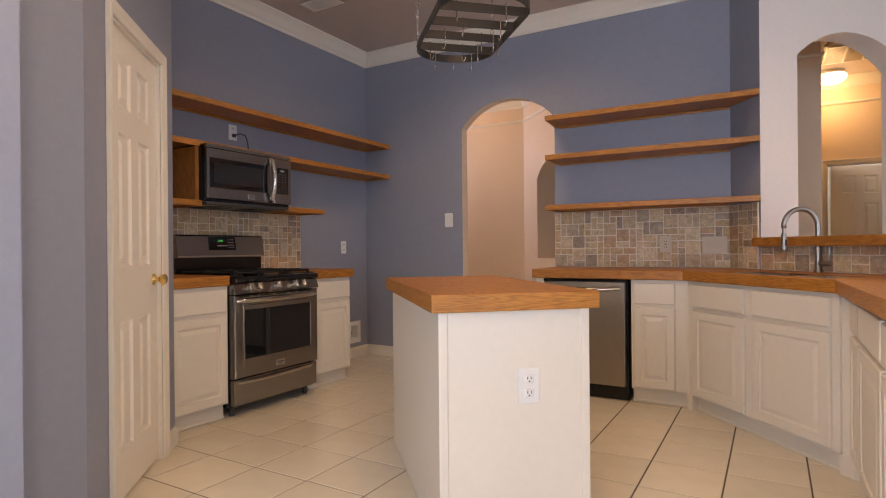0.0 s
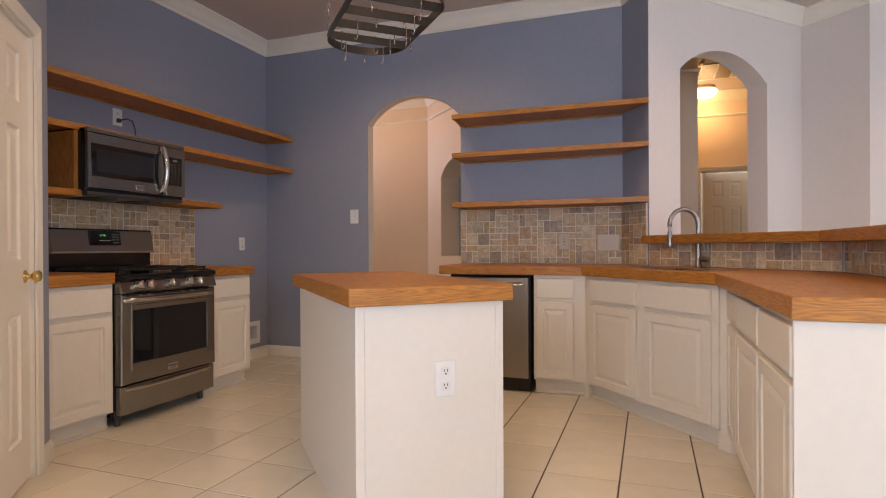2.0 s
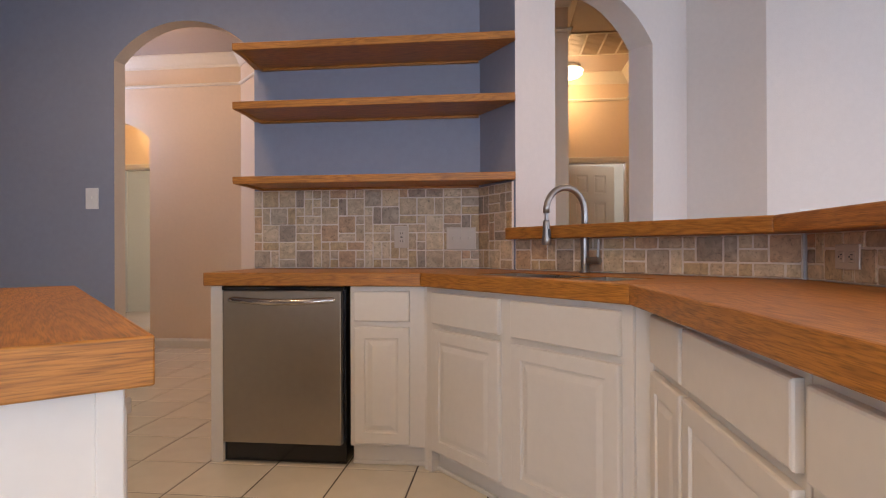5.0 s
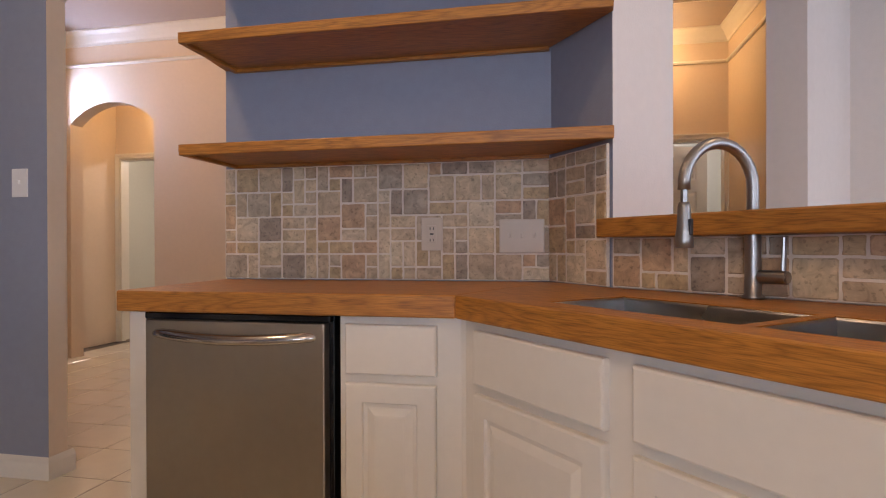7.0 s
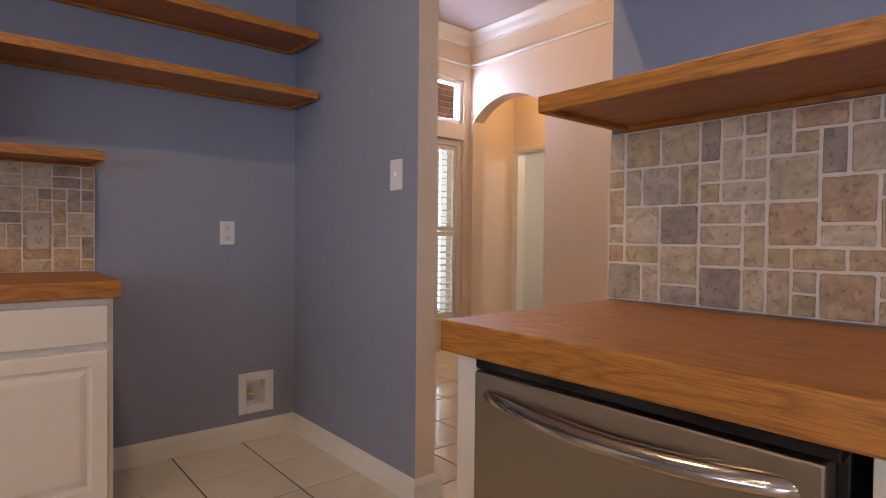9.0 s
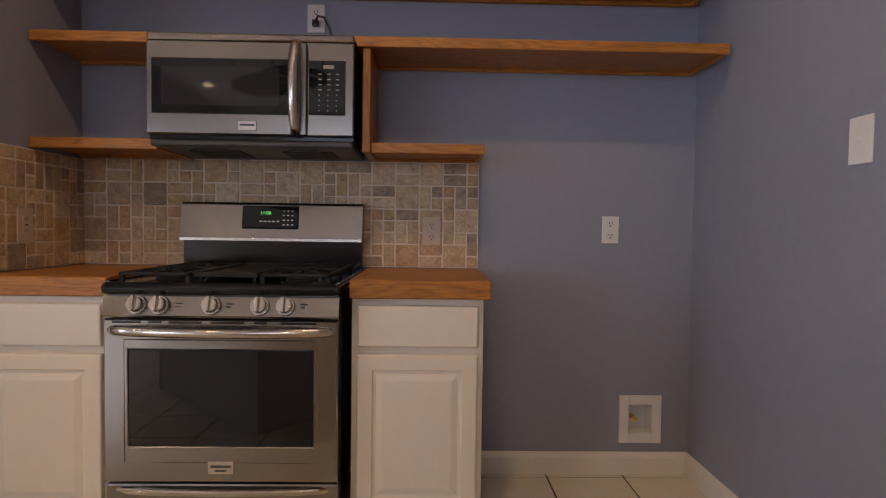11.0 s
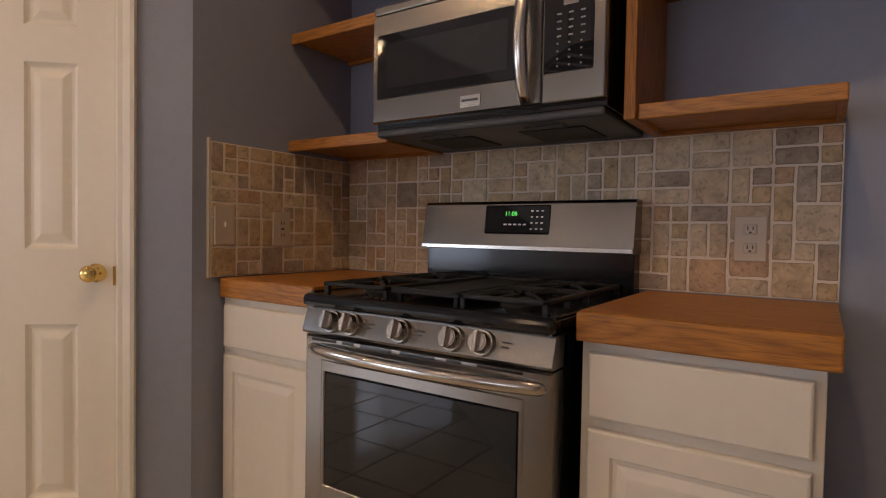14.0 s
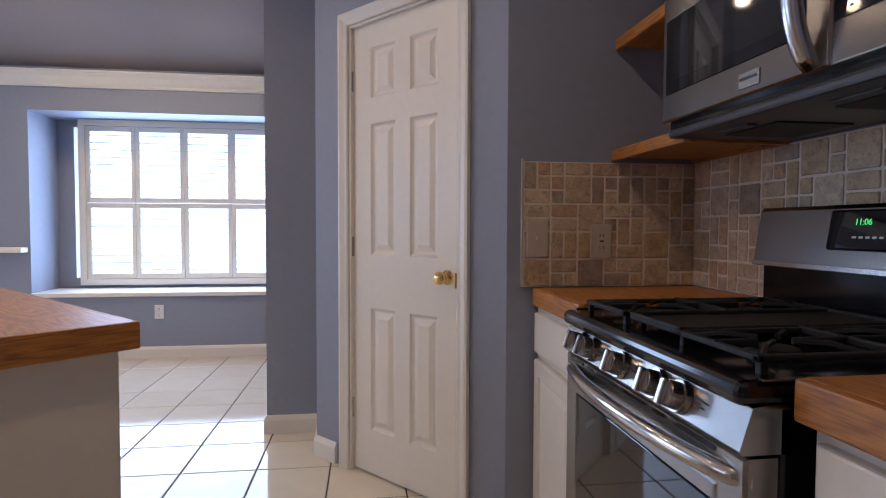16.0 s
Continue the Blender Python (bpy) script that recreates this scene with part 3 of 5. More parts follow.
# peninsula
for y1, y0, fr in ((3.27, 2.955, (0.03, 0.310)), (2.95, 2.395, (0.01, 0.540)), (2.39, 1.868, (0.02, 0.505))):
    w = y1 - y0
    cabinet(facing(1.558, y1, 0, -90), w, 0.575, [("drawer", *fr, *DR), ("door", *fr, *DO)], "white peninsula cabinet with a drawer and raised-panel door")
pen_end = thing("end_panel", facing(1.541, 1.866, 0, 0), "plain white painted end panel of the peninsula", "panel")
part("board", box(0, 0.73, -0.012, 0.002, 0, 0.854, 0.003), CABINET, pen_end)
# stove wall
cabinet(facing(-1.788, 2.068, 0, 90), 0.448, 0.57, [("drawer", 0.02, 0.43, *DR), ("door", 0.02, 0.43, *DO)], "white cabinet with a drawer and door beside the stove")
cabinet(facing(-1.82, 3.315, 0, 90), 0.45, 0.57, [("drawer", 0.02, 0.432, *DR), ("door", 0.02, 0.432, *DO)], "white cabinet with a drawer and door beside the stove")

# ---- worktops ----
def worktop(name, pts, z0, z1, mat, label, bevel=0.006):
    root = thing(name, pose(0, 0, 0), label, "worktop")
    xs, ys = [p[0] for p in pts], [p[1] for p in pts]
    part("board", box(min(xs), max(xs) - 0.02, min(ys), max(ys), z0, z1, 0.001), mat, root)
    part("edge_strip", box(max(xs) - 0.02, max(xs), min(ys), max(ys), z0, z1, 0.005), mat, root)
    return root


def diag(along, back, z=0.0):
    v = Vector((1.107, 3.689, 0)) + DG * along + NG * back
    return (v.x, v.y, z) if z else (v.x, v.y)


top_root = thing("worktop", pose(0, 0, 0), "thick orange-stained oak worktop with a sink cut into it", "worktop")


def run(pts, m, mat, bevel=0.005):
    """One run of the worktop, its grain along the local x axis of m."""
    inv = m.inverted()
    ob = part("run", prism([(inv @ Vector((x, y, 0))).to_2d() for x, y in pts], 0.856, 0.92, bevel), mat, top_root)
    ob.matrix_local = m
    return ob


J1, J1B, J2, J2B = (0.727, 4.10), (0.975, 4.736), (1.487, 3.277), (2.128, 3.555)
run([(-0.334, 4.10), J1, J1B, (-0.360, 4.738)], pose(0, 0, 0), OAK_X)
top = run([J1, J2, J2B, (1.166, 4.460), J1B], pose(1.107, 3.689, 0, 0, 0, DA), OAK_X)
run([J2, (1.534, 1.842), (2.128, 1.842), J2B], pose(1.5, 2.5, 0, 0, 0, -90), OAK_X)
strip = part("edge_strip", box(1.533, 2.128, 1.833, 1.8415, 0.855, 0.9205, 0.003), OAK_X, top_root)
bpy.context.view_layer.update()
cut = new("cutter", None)
for x0, x1 in ((-0.285, 0.185), (0.210, 0.430)):
    me = bpy.data.meshes.new("cutter")
    bm = prism([(x0, 0.085), (x1, 0.085), (x1, 0.345), (x0, 0.345)], 0.8, 1.0)
    bm.to_mesh(me)
    bm.free()
    cutter = new("cutter", me)
    cutter.matrix_world = top.matrix_local
    bpy.context.view_layer.update()
    mod = top.modifiers.new("cut", "BOOLEAN")
    mod.operation, mod.object, mod.solver = "DIFFERENCE", cutter, "EXACT"
    me2 = bpy.data.meshes.new_from_object(top.evaluated_get(bpy.context.evaluated_depsgraph_get()))
    top.modifiers.clear()
    top.data = me2
    bpy.data.objects.remove(cutter)
bpy.data.objects.remove(cut)
worktop("worktop", [(W + 0.012, 2.072), (-1.765, 2.072), (-1.765, 2.518), (W + 0.012, 2.518)], 0.856, 0.92, OAK_Y, "thick oak worktop piece between stove and side wall")
worktop("worktop", [(W + 0.012, 3.310), (-1.785, 3.310), (-1.785, 3.787), (W + 0.012, 3.787)], 0.856, 0.92, OAK_Y, "thick oak worktop piece beside the stove")
bar = thing("bar_top", pose(0, 0, 0), "raised oak bar top above the backsplash", "worktop")
for pts, m in (([(1.114, 4.418), (2.0, 3.50), (2.46, 3.70), (1.48, 4.76), (1.19, 4.455)], pose(1.107, 3.689, 0, 0, 0, DA)),
               ([(2.0, 3.50), (2.0, 1.84), (2.46, 1.84), (2.46, 3.70)], pose(2.0, 2.5, 0, 0, 0, -90))):
    inv = m.inverted()
    ob = part("run", prism([(inv @ Vector((x, y, 0))).to_2d() for x, y in pts], 1.078, 1.137, 0.005), OAK_X, bar)
    ob.matrix_local = m
half = prism([(2.142, 1.85), (2.142, 3.566), (1.188, 4.476), (1.29, 4.58), (2.27, 3.61), (2.27, 1.85)], 0, 1.077)
tagged(link("wall_bar", half, WHITEWALL), "low wall carrying the raised bar", "wall", kind="structure")

# ---- island ----
IF = Vector((0.218, 1.742, 0))
ANG = 43.0
island = thing("kitchen_island", facing(IF.x, IF.y, 0, ANG), "white painted island with a thick oak top", "island")
IW, ID = 0.635, 1.285
part("tabletop", box(0.007, IW - 0.007, 0.007, ID - 0.007, 0.857, 0.9198, 0.0), OAK_Y, island, "orange-stained oak top")
for a, b, c, d, m in ((0, IW, 0, 0.007, OAK_X), (0, IW, ID - 0.007, ID, OAK_X), (0, 0.007, 0.007, ID - 0.007, OAK_Y), (IW - 0.007, IW, 0.007, ID - 0.007, OAK_Y)):
    part("edge_strip", box(a, b, c, d, 0.857, 0.92, 0.003), m, island)
part("body", box(0.035, IW - 0.04, 0.03, ID - 0.03, 0.0, 0.856, 0.003), CABINET, island)
part("corner_trim", box(0.028, 0.062, 0.024, 0.05, 0.0, 0.856, 0.003), CABINET, island)
part("corner_trim", box(IW - 0.062, IW - 0.03, 0.024, 0.05, 0.10, 0.856, 0.003), CABINET, island)
for i in range(2):
    ob = part("door", front_panel(0.52, 0.70), CABINET, island)
    ob.matrix_local = pose(IW - 0.0195, 0.08 + i * 0.58, 0.12, 0, 0, 90)

# ---- open shelves ----
def shelf(x0, x1, y0, y1, z, mat, label, t=0.04, pts=None, front="x"):
    """A thick board with a nosing strip along its front and ends."""
    root = thing("wall_shelf", pose(0, 0, 0), label, "shelf", "oak wall shelves")
    if pts:
        part("board", prism(pts, z - 0.027, z - 0.001, 0.001), mat, root)
        (ax, ay), (bx, by) = pts[0], pts[1]
        part("nosing", box(ax, bx, ay - 0.001, ay + 0.02, z - t, z, 0.004), mat, root)
        part("end_strip", box(ax, ax + 0.02, ay + 0.02, Y - 0.003, z - t, z, 0.003), OAK_Y, root)
        part("cleat", box(ax + 0.02, pts[3][0], Y - 0.022, Y - 0.002, z - t, z - 0.027, 0.001), mat, root)
    else:
        part("board", box(x0, x1 - 0.02, y0, y1 - 0.02, z - 0.027, z - 0.001, 0.001), mat, root)
        part("nosing", box(x1 - 0.02, x1, y0, y1, z - t, z, 0.004), mat, root)
        part("end_strip", box(x0, x1 - 0.02, y1 - 0.02, y1, z - t, z, 0.003), OAK_X, root)
        part("cleat", box(x0, x0 + 0.02, y0, y1 - 0.02, z - t, z - 0.027, 0.001), mat, root)
    return root


for z in (2.13, 1.818, 1.419):
    shelf(0, 0, 0, 0, z, OAK_X, "long orange-stained oak shelf on the blue wall", pts=[(-0.325, 4.383), (1.168, 4.383), (1.172, 4.45), (0.968, Y - 0.002), (-0.367, Y - 0.002)])
shelf(W + 0.002, -2.07, 2.064, 4.722, 2.122, OAK_Y, "long oak shelf running above the microwave")
shelf(W + 0.002, -2.07, 2.064, 4.722, 1.822, OAK_Y, "long oak shelf at microwave height")
shelf(W + 0.002, -2.10, 3.345, 3.787, 1.425, OAK_Y, "short oak shelf beside the microwave")
shelf(W + 0.002, -2.06, 2.064, 2.545, 1.42, OAK_Y, "short oak shelf beside the microwave")
for y in (3.312, 2.508):
    tagged(link("shelf_divider", box(W + 0.002, -2.085, y, y + 0.03, 1.385 if y > 3 else 1.421, 1.781, 0.003), OAK_Z), "upright oak board beside the microwave", "shelf")

# ---- appliances ----
MESHGLASS = material("meshed_dark_glass", (0.022, 0.022, 0.024), 0.04, spots=0.1)
KEYGREY = material("dim_key_print", (0.22, 0.21, 0.20), 0.5)
def handle_bar(x0, x1, z, out, r, bm=None, rise=0.0, flat=1.0):
    """A bowed bar handle across the front."""
    pts = []
    for k in range(25):
        t = k / 24
        bow = math.sin(math.pi * t) ** 0.5 if 0 < t < 1 else 0
        pts.append((x0 + (x1 - x0) * t, -out * bow, z + rise * math.sin(math.pi * t)))
    return tube(pts, r, 12, bm, flat)


def panel_ring(x0, x1, z0, z1, hole):
    """A thin facing panel with a rectangular opening whose edge turns inwards."""
    bm = bmesh.new()
    a0, a1, c0, c1 = hole
    rings = [[(x0, -0.024, z0), (x1, -0.024, z0), (x1, -0.024, z1), (x0, -0.024, z1)]]
    for i, y in ((0.004, -0.0265), ):
        rings.append([(x0 + i, y, z0 + i), (x1 - i, y, z0 + i), (x1 - i, y, z1 - i), (x0 + i, y, z1 - i)])
    for i, y in ((0, -0.0265), (0.003, -0.024), (0.005, -0.016)):
        rings.append([(a0 + i, y, c0 + i), (a1 - i, y, c0 + i), (a1 - i, y, c1 - i), (a0 + i, y, c1 - i)])
    rings = [[bm.verts.new(v) for v in r] for r in rings]
    for a, b in zip(rings, rings[1:]):
        for k in range(4):
            bm.faces.new((a[k], a[(k + 1) % 4], b[(k + 1) % 4], b[k]))
    return bm


def range_cooker(m):
    root = thing("gas_range", m, "stainless steel gas range with black cooktop and oven window", "stove")
    w = 0.766
    part("body", box(0.003, w - 0.003, 0.03, 0.64, 0.06, 0.868, 0.004), BLACK, root, "black enamel sides")
    for x in (0.05, w - 0.05):
        part("foot", cyl((x, 0.07, 0.0), (x, 0.07, 0.06), 0.018), GREYBLACK, root)
    drawer = part("drawer", box(0.004, w - 0.004, -0.012, 0.03, 0.075, 0.245, 0.008), STEEL, root)
    part("drawer_handle", handle_bar(0.04, w - 0.04, 0.222, 0.03, 0.013), POLISHED, drawer)
    door = part("oven_door", ringed(0.004, w - 0.004, 0.252, 0.79, [(0, 0.03), (0, -0.018), (0.006, -0.024), (0.072, -0.024), (0.076, -0.018)], bmesh.new()), STEEL, root)
    part("oven_window", box(0.086, w - 0.086, -0.0255, -0.016, 0.375, 0.690, 0.002), DARKGLASS, door, "dark glass window")
    part("window_frame", panel_ring(0.070, w - 0.070, 0.318, 0.725, (0.081, w - 0.081, 0.370, 0.695)), STEEL, door)
    part("oven_handle", handle_bar(0.012, w - 0.012, 0.752, 0.062, 0.017, rise=0.0), POLISHED, door, "bowed steel handle", True)
    for x, long in ((0.035, 0.09), (0.150, 0.04), (0.215, 0.105), (0.350, 0.105), (0.490, 0.04), (0.575, 0.115)):
        part("vent_slot", box(x, x + long, -0.0265, -0.02, 0.776, 0.783), BLACK, door)
    badge = part("badge", box(w / 2 - 0.042, w / 2 + 0.042, -0.028, -0.022, 0.283, 0.325, 0.002), CHROME, door)
    part("lettering", box(w / 2 - 0.033, w / 2 + 0.033, -0.0295, -0.027, 0.305, 0.312), GREYBLACK, badge)
    part("lettering", box(w / 2 - 0.018, w / 2 + 0.018, -0.0295, -0.027, 0.292, 0.297), GREYBLACK, badge)
    # sloped control panel with five knobs
    bm = bmesh.new()
    prof = [(-0.03, 0.796), (-0.035, 0.803), (-0.014, 0.868), (0.02, 0.872), (0.05, 0.872), (0.05, 0.796)]
    a, b = [[bm.verts.new((x, y, z)) for y, z in prof] for x in (0.003, w - 0.003)]
    for i in range(len(prof)):
        j = (i + 1) % len(prof)
        bm.faces.new((a[i], a[j], b[j], b[i]))
    bm.faces.new(a)
    bm.faces.new(b[::-1])
    panel = part("control_panel", bm, STEEL, root)
    nrm = Vector((0, -0.952, 0.307))
    for x in (0.118, 0.190, 0.355, 0.510, 0.592):
        c = Vector((x, -0.026, 0.834))
        knob = part("knob", cyl(c, c + nrm * 0.012, 0.031, 0.029, 24), CHROME, panel, "chrome control knob")
        body = cyl(c + nrm * 0.011, c + nrm * 0.036, 0.026, 0.023, 24, bevel=0.003)
        part("dial", body, CHROME, knob, smooth=False)
        grip = box(-0.006, 0.006, -0.024, 0.024, 0, 0.014, 0.003)
        bmesh.ops.transform(grip, matrix=Matrix.Translation(c + nrm * 0.034) @ nrm.to_track_quat("Z", "Y").to_matrix().to_4x4(), verts=grip.verts)
        part("grip", grip, CHROME, knob)
    for x in (0.235, 0.400, 0.478, 0.640):
        bm = box(x, x + 0.022, -0.0285, -0.0275, 0.842, 0.845)
        box(x, x + 0.014, -0.031, -0.030, 0.832, 0.835, bm=bm)
        part("print_mark", bm, GREYBLACK, panel)
    # cooktop
    bm = box(0.0, w, -0.038, 0.60, 0.868, 0.908, 0.016, seg=3)
    cook = part("cooktop", bm, BLACK, root, "glossy black enamel cooktop")
    part("steel_rim", box(w - 0.012, w - 0.001, 0.0, 0.58, 0.907, 0.911, 0.001), STEEL, cook)
    part("steel_rim", box(0.001, 0.012, 0.0, 0.58, 0.907, 0.911, 0.001), STEEL, cook)
    for bx, by, r in ((0.15, 0.14, 0.045), (0.15, 0.43, 0.036), (0.378, 0.28, 0.05), (0.606, 0.14, 0.05), (0.606, 0.43, 0.036)):
        bm = lathe([(r * 1.1, 0.906), (r * 1.1, 0.911), (r * 0.95, 0.916), (r * 0.9, 0.916), (r * 0.85, 0.924), (r * 0.3, 0.927), (0, 0.927)], 24)
        bmesh.ops.translate(bm, vec=(bx, by, 0), verts=bm.verts)
        part("burner", bm, IRON, cook, smooth=False)
    plate_bm = box(0.270, 0.486, 0.03, 0.55, 0.922, 0.932, 0.004)
    for a, b, c2, d in ((0.270, 0.486, 0.03, 0.042), (0.270, 0.486, 0.538, 0.55), (0.270, 0.282, 0.03, 0.55), (0.474, 0.486, 0.03, 0.55)):
        box(a, b, c2, d, 0.930, 0.940, 0.003, plate_bm)
    for x in (0.28, 0.46):
        for y in (0.05, 0.52):
            box(x, x + 0.012, y, y + 0.012, 0.906, 0.924, bm=plate_bm)
    part("griddle", plate_bm, IRON, cook, "flat cast iron griddle plate")
    for gx0, gx1 in ((0.03, 0.262), (0.494, 0.726)):
        bm = None
        z0, z1 = 0.926, 0.938
        for y in (0.02, 0.55):
            bm = box(gx0, gx1, y, y + 0.014, z0, z1, 0.003, bm)
        for x in (gx0, gx1 - 0.014):
            bm = box(x, x + 0.014, 0.02, 0.564, z0, z1, 0.003, bm)
            for y in (0.025, 0.28, 0.545):
                bm = box(x, x + 0.014, y, y + 0.014, 0.906, z0 + 0.004, 0.002, bm)
        mid = (gx0 + gx1) / 2
        for y0, y1 in ((0.02, 0.105), (0.175, 0.395), (0.465, 0.564)):
            bm = box(mid - 0.006, mid + 0.006, y0, y1, z0, z1 + 0.003, 0.003, bm)
        bm = box(gx0, gx1, 0.279, 0.291, z0, z1 + 0.003, 0.003, bm)
        for y in (0.14, 0.43):
            for s in (-1, 1):
                bm = tube([(mid + s * 0.02, y - 0.02, z1), (mid + s * 0.055, y - 0.06, z1 + 0.002), (mid + s * 0.10, y - 0.10, z1 - 0.01)], 0.006, 6, bm)
                bm = tube([(mid + s * 0.02, y + 0.02, z1), (mid + s * 0.055, y + 0.06, z1 + 0.002), (mid + s * 0.10, y + 0.10, z1 - 0.01)], 0.006, 6, bm)
        part("grate", bm, IRON, cook, "cast iron grate")
    # backguard
    back = part("backguard", box(0.004, w - 0.004, 0.575, 0.64, 0.90, 1.035, 0.003), BLACK, root)
    bm = bmesh.new()
    prof = [(0.548, 1.03), (0.545, 1.04), (0.568, 1.185), (0.577, 1.195), (0.64, 1.195), (0.64, 1.03)]
    a, b = [[bm.verts.new((x, y, z)) for y, z in prof] for x in (0.0, w)]
    for i in range(len(prof)):
        j = (i + 1) % len(prof)
        bm.faces.new((a[i], a[j], b[j], b[i]))
    bm.faces.new(a)
    bm.faces.new(b[::-1])
    cap = part("panel", bm, STEEL, back)
    part("lip", box(0.0, w, 0.540, 0.549, 1.031, 1.046, 0.002), CHROME, back)
    tilt = pose(0.012, 0.5466, 1.062, -9.0)
    disp = part("display", box(0.245, 0.485, -0.003, 0.01, 0.022, 0.122, 0.006), DARKGLASS, back, "black control display")
    disp.matrix_local = tilt
    clock = bpy.data.curves.new("clock", "FONT")
    clock.body, clock.size, clock.align_x, clock.extrude = "11:06", 0.021, "CENTER", 0.0003
    ob = new("digits", clock)
    bpy.context.view_layer.update()
    me = bpy.data.meshes.new_from_object(ob.evaluated_get(bpy.context.evaluated_depsgraph_get()))
    bpy.data.objects.remove(ob)
    me.materials.clear()
    me.materials.append(GREENLED)
    digits = new("digits", me)
    digits.parent = back
    digits.matrix_local = tilt @ pose(0.345, -0.0036, 0.084, 90)
    digits["label"] = "green lit clock digits"
    bm = None
    for r in range(4):
        for c in range(3):
            bm = box(0.418 + c * 0.018, 0.426 + c * 0.018, -0.0036, -0.0028, 0.038 + r * 0.02, 0.042 + r * 0.02, bm=bm)
    for c in range(5):
        bm = box(0.32 + c * 0.018, 0.331 + c * 0.018, -0.0036, -0.0028, 0.052, 0.057, bm=bm)
    marks = part("key_marks", bm, WHITEPL, back)
    marks.matrix_local = tilt
    return root


range_cooker(facing(-1.755, 2.522, 0, 90))


def microwave(m):
    root = thing("microwave", m, "stainless steel over-the-range microwave with dark window", "microwave")
    w, h, d = 0.757, 0.40, 0.37
    part("case", box(0, w, 0.0, d, 0.012, h - 0.006, 0.003), BLACK, root, "black metal case")
    part("top_trim", box(0, w, -0.022, 0.05, h - 0.028, h, 0.006), STEEL, root)
    door = part("door", ringed(0.0, 0.585, 0.03, h - 0.03, [(0, 0.0), (0, -0.02), (0.004, -0.025), (0.022, -0.025), (0.026, -0.022)], bmesh.new()), STEEL, root)
    part("door_face", box(0.02, 0.52, -0.0262, -0.02, 0.105, h - 0.095, 0.002), DARKGLASS, door, "dark glass window")
    part("door_face_lower", box(0.004, 0.58, -0.0256, -0.018, 0.034, 0.104, 0.001), STEEL, door)
    part("door_face_upper", box(0.004, 0.58, -0.0256, -0.018, h - 0.094, h - 0.034, 0.001), STEEL, door)
    part("door_face_side", box(0.004, 0.0195, -0.0256, -0.018, 0.104, h - 0.094), STEEL, door)
    part("inner_window", box(0.055, 0.485, -0.0268, -0.0255, 0.135, h - 0.125), MESHGLASS, door)
    pts = []
    for k in range(17):
        t = k / 16
        pts.append((0.545, -0.025 - 0.05 * math.sin(math.pi * t) ** 0.6, 0.04 + (h - 0.075) * t))
    part("handle", tube(pts, 0.019, 12), CHROME, door, "bowed chrome handle", smooth=True)
    badge = part("badge", box(0.335, 0.402, -0.029, -0.025, 0.045, 0.080, 0.002), CHROME, door)
    part("lettering", box(0.342, 0.395, -0.0305, -0.0285, 0.062, 0.068), GREYBLACK, badge)
    panel = part("control_panel", box(0.587, w, -0.025, 0.0, 0.03, h - 0.03, 0.004), STEEL, root)
    part("keypad", box(0.592, w - 0.03, -0.0265, -0.02, 0.105, h - 0.095, 0.002), DARKGLASS, panel, "black glass keypad")
    bm = None
    for r in range(8):
        for c in range(3):
            x, z = 0.628 + c * 0.032, 0.12 + r * 0.019
            bm = box(x, x + (0.012 if r > 3 else 0.005), -0.0275, -0.0262, z, z + 0.004, bm=bm)
    bm = box(0.645, 0.685, -0.0275, -0.0262, h - 0.125, h - 0.112, bm=bm)
    part("key_marks", bm, KEYGREY, panel)
    base = part("underside", box(0.005, w - 0.005, -0.01, d, -0.012, 0.012, 0.008), GREYBLACK, root, "dark vented underside")
    for x in (0.10, 0.46):
        part("grease_filter", box(x, x + 0.20, 0.10, 0.30, -0.016, -0.011, 0.002), IRON, base)
        part("clip", box(x + 0.04, x + 0.16, 0.05, 0.08, -0.017, -0.011, 0.002), GREYBLACK, base)
    return root


microwave(facing(-2.025, 2.533, 1.40, 90))


def dishwasher(m):
    root = thing("dishwasher", m, "stainless steel dishwasher under the oak worktop", "dishwasher")
    w = 0.612
    part("tub", box(0.0, w, 0.02, 0.56, 0.005, 0.853, 0.002), BLACK, root, "black tub and kickplate")
    door = part("door", box(0.014, w - 0.014, -0.022, 0.02, 0.105, 0.832, 0.004), STEEL_V, root, "brushed steel front")
    part("handle", handle_bar(0.035, w - 0.035, 0.795, 0.045, 0.018, flat=0.7, rise=-0.014), POLISHED, door, "bowed steel handle", True)
    part("gasket", box(0.002, w - 0.002, -0.008, 0.02, 0.833, 0.853, 0.003), BLACK, root)
    return root


dishwasher(facing(-0.252, 4.13, 0, 0))

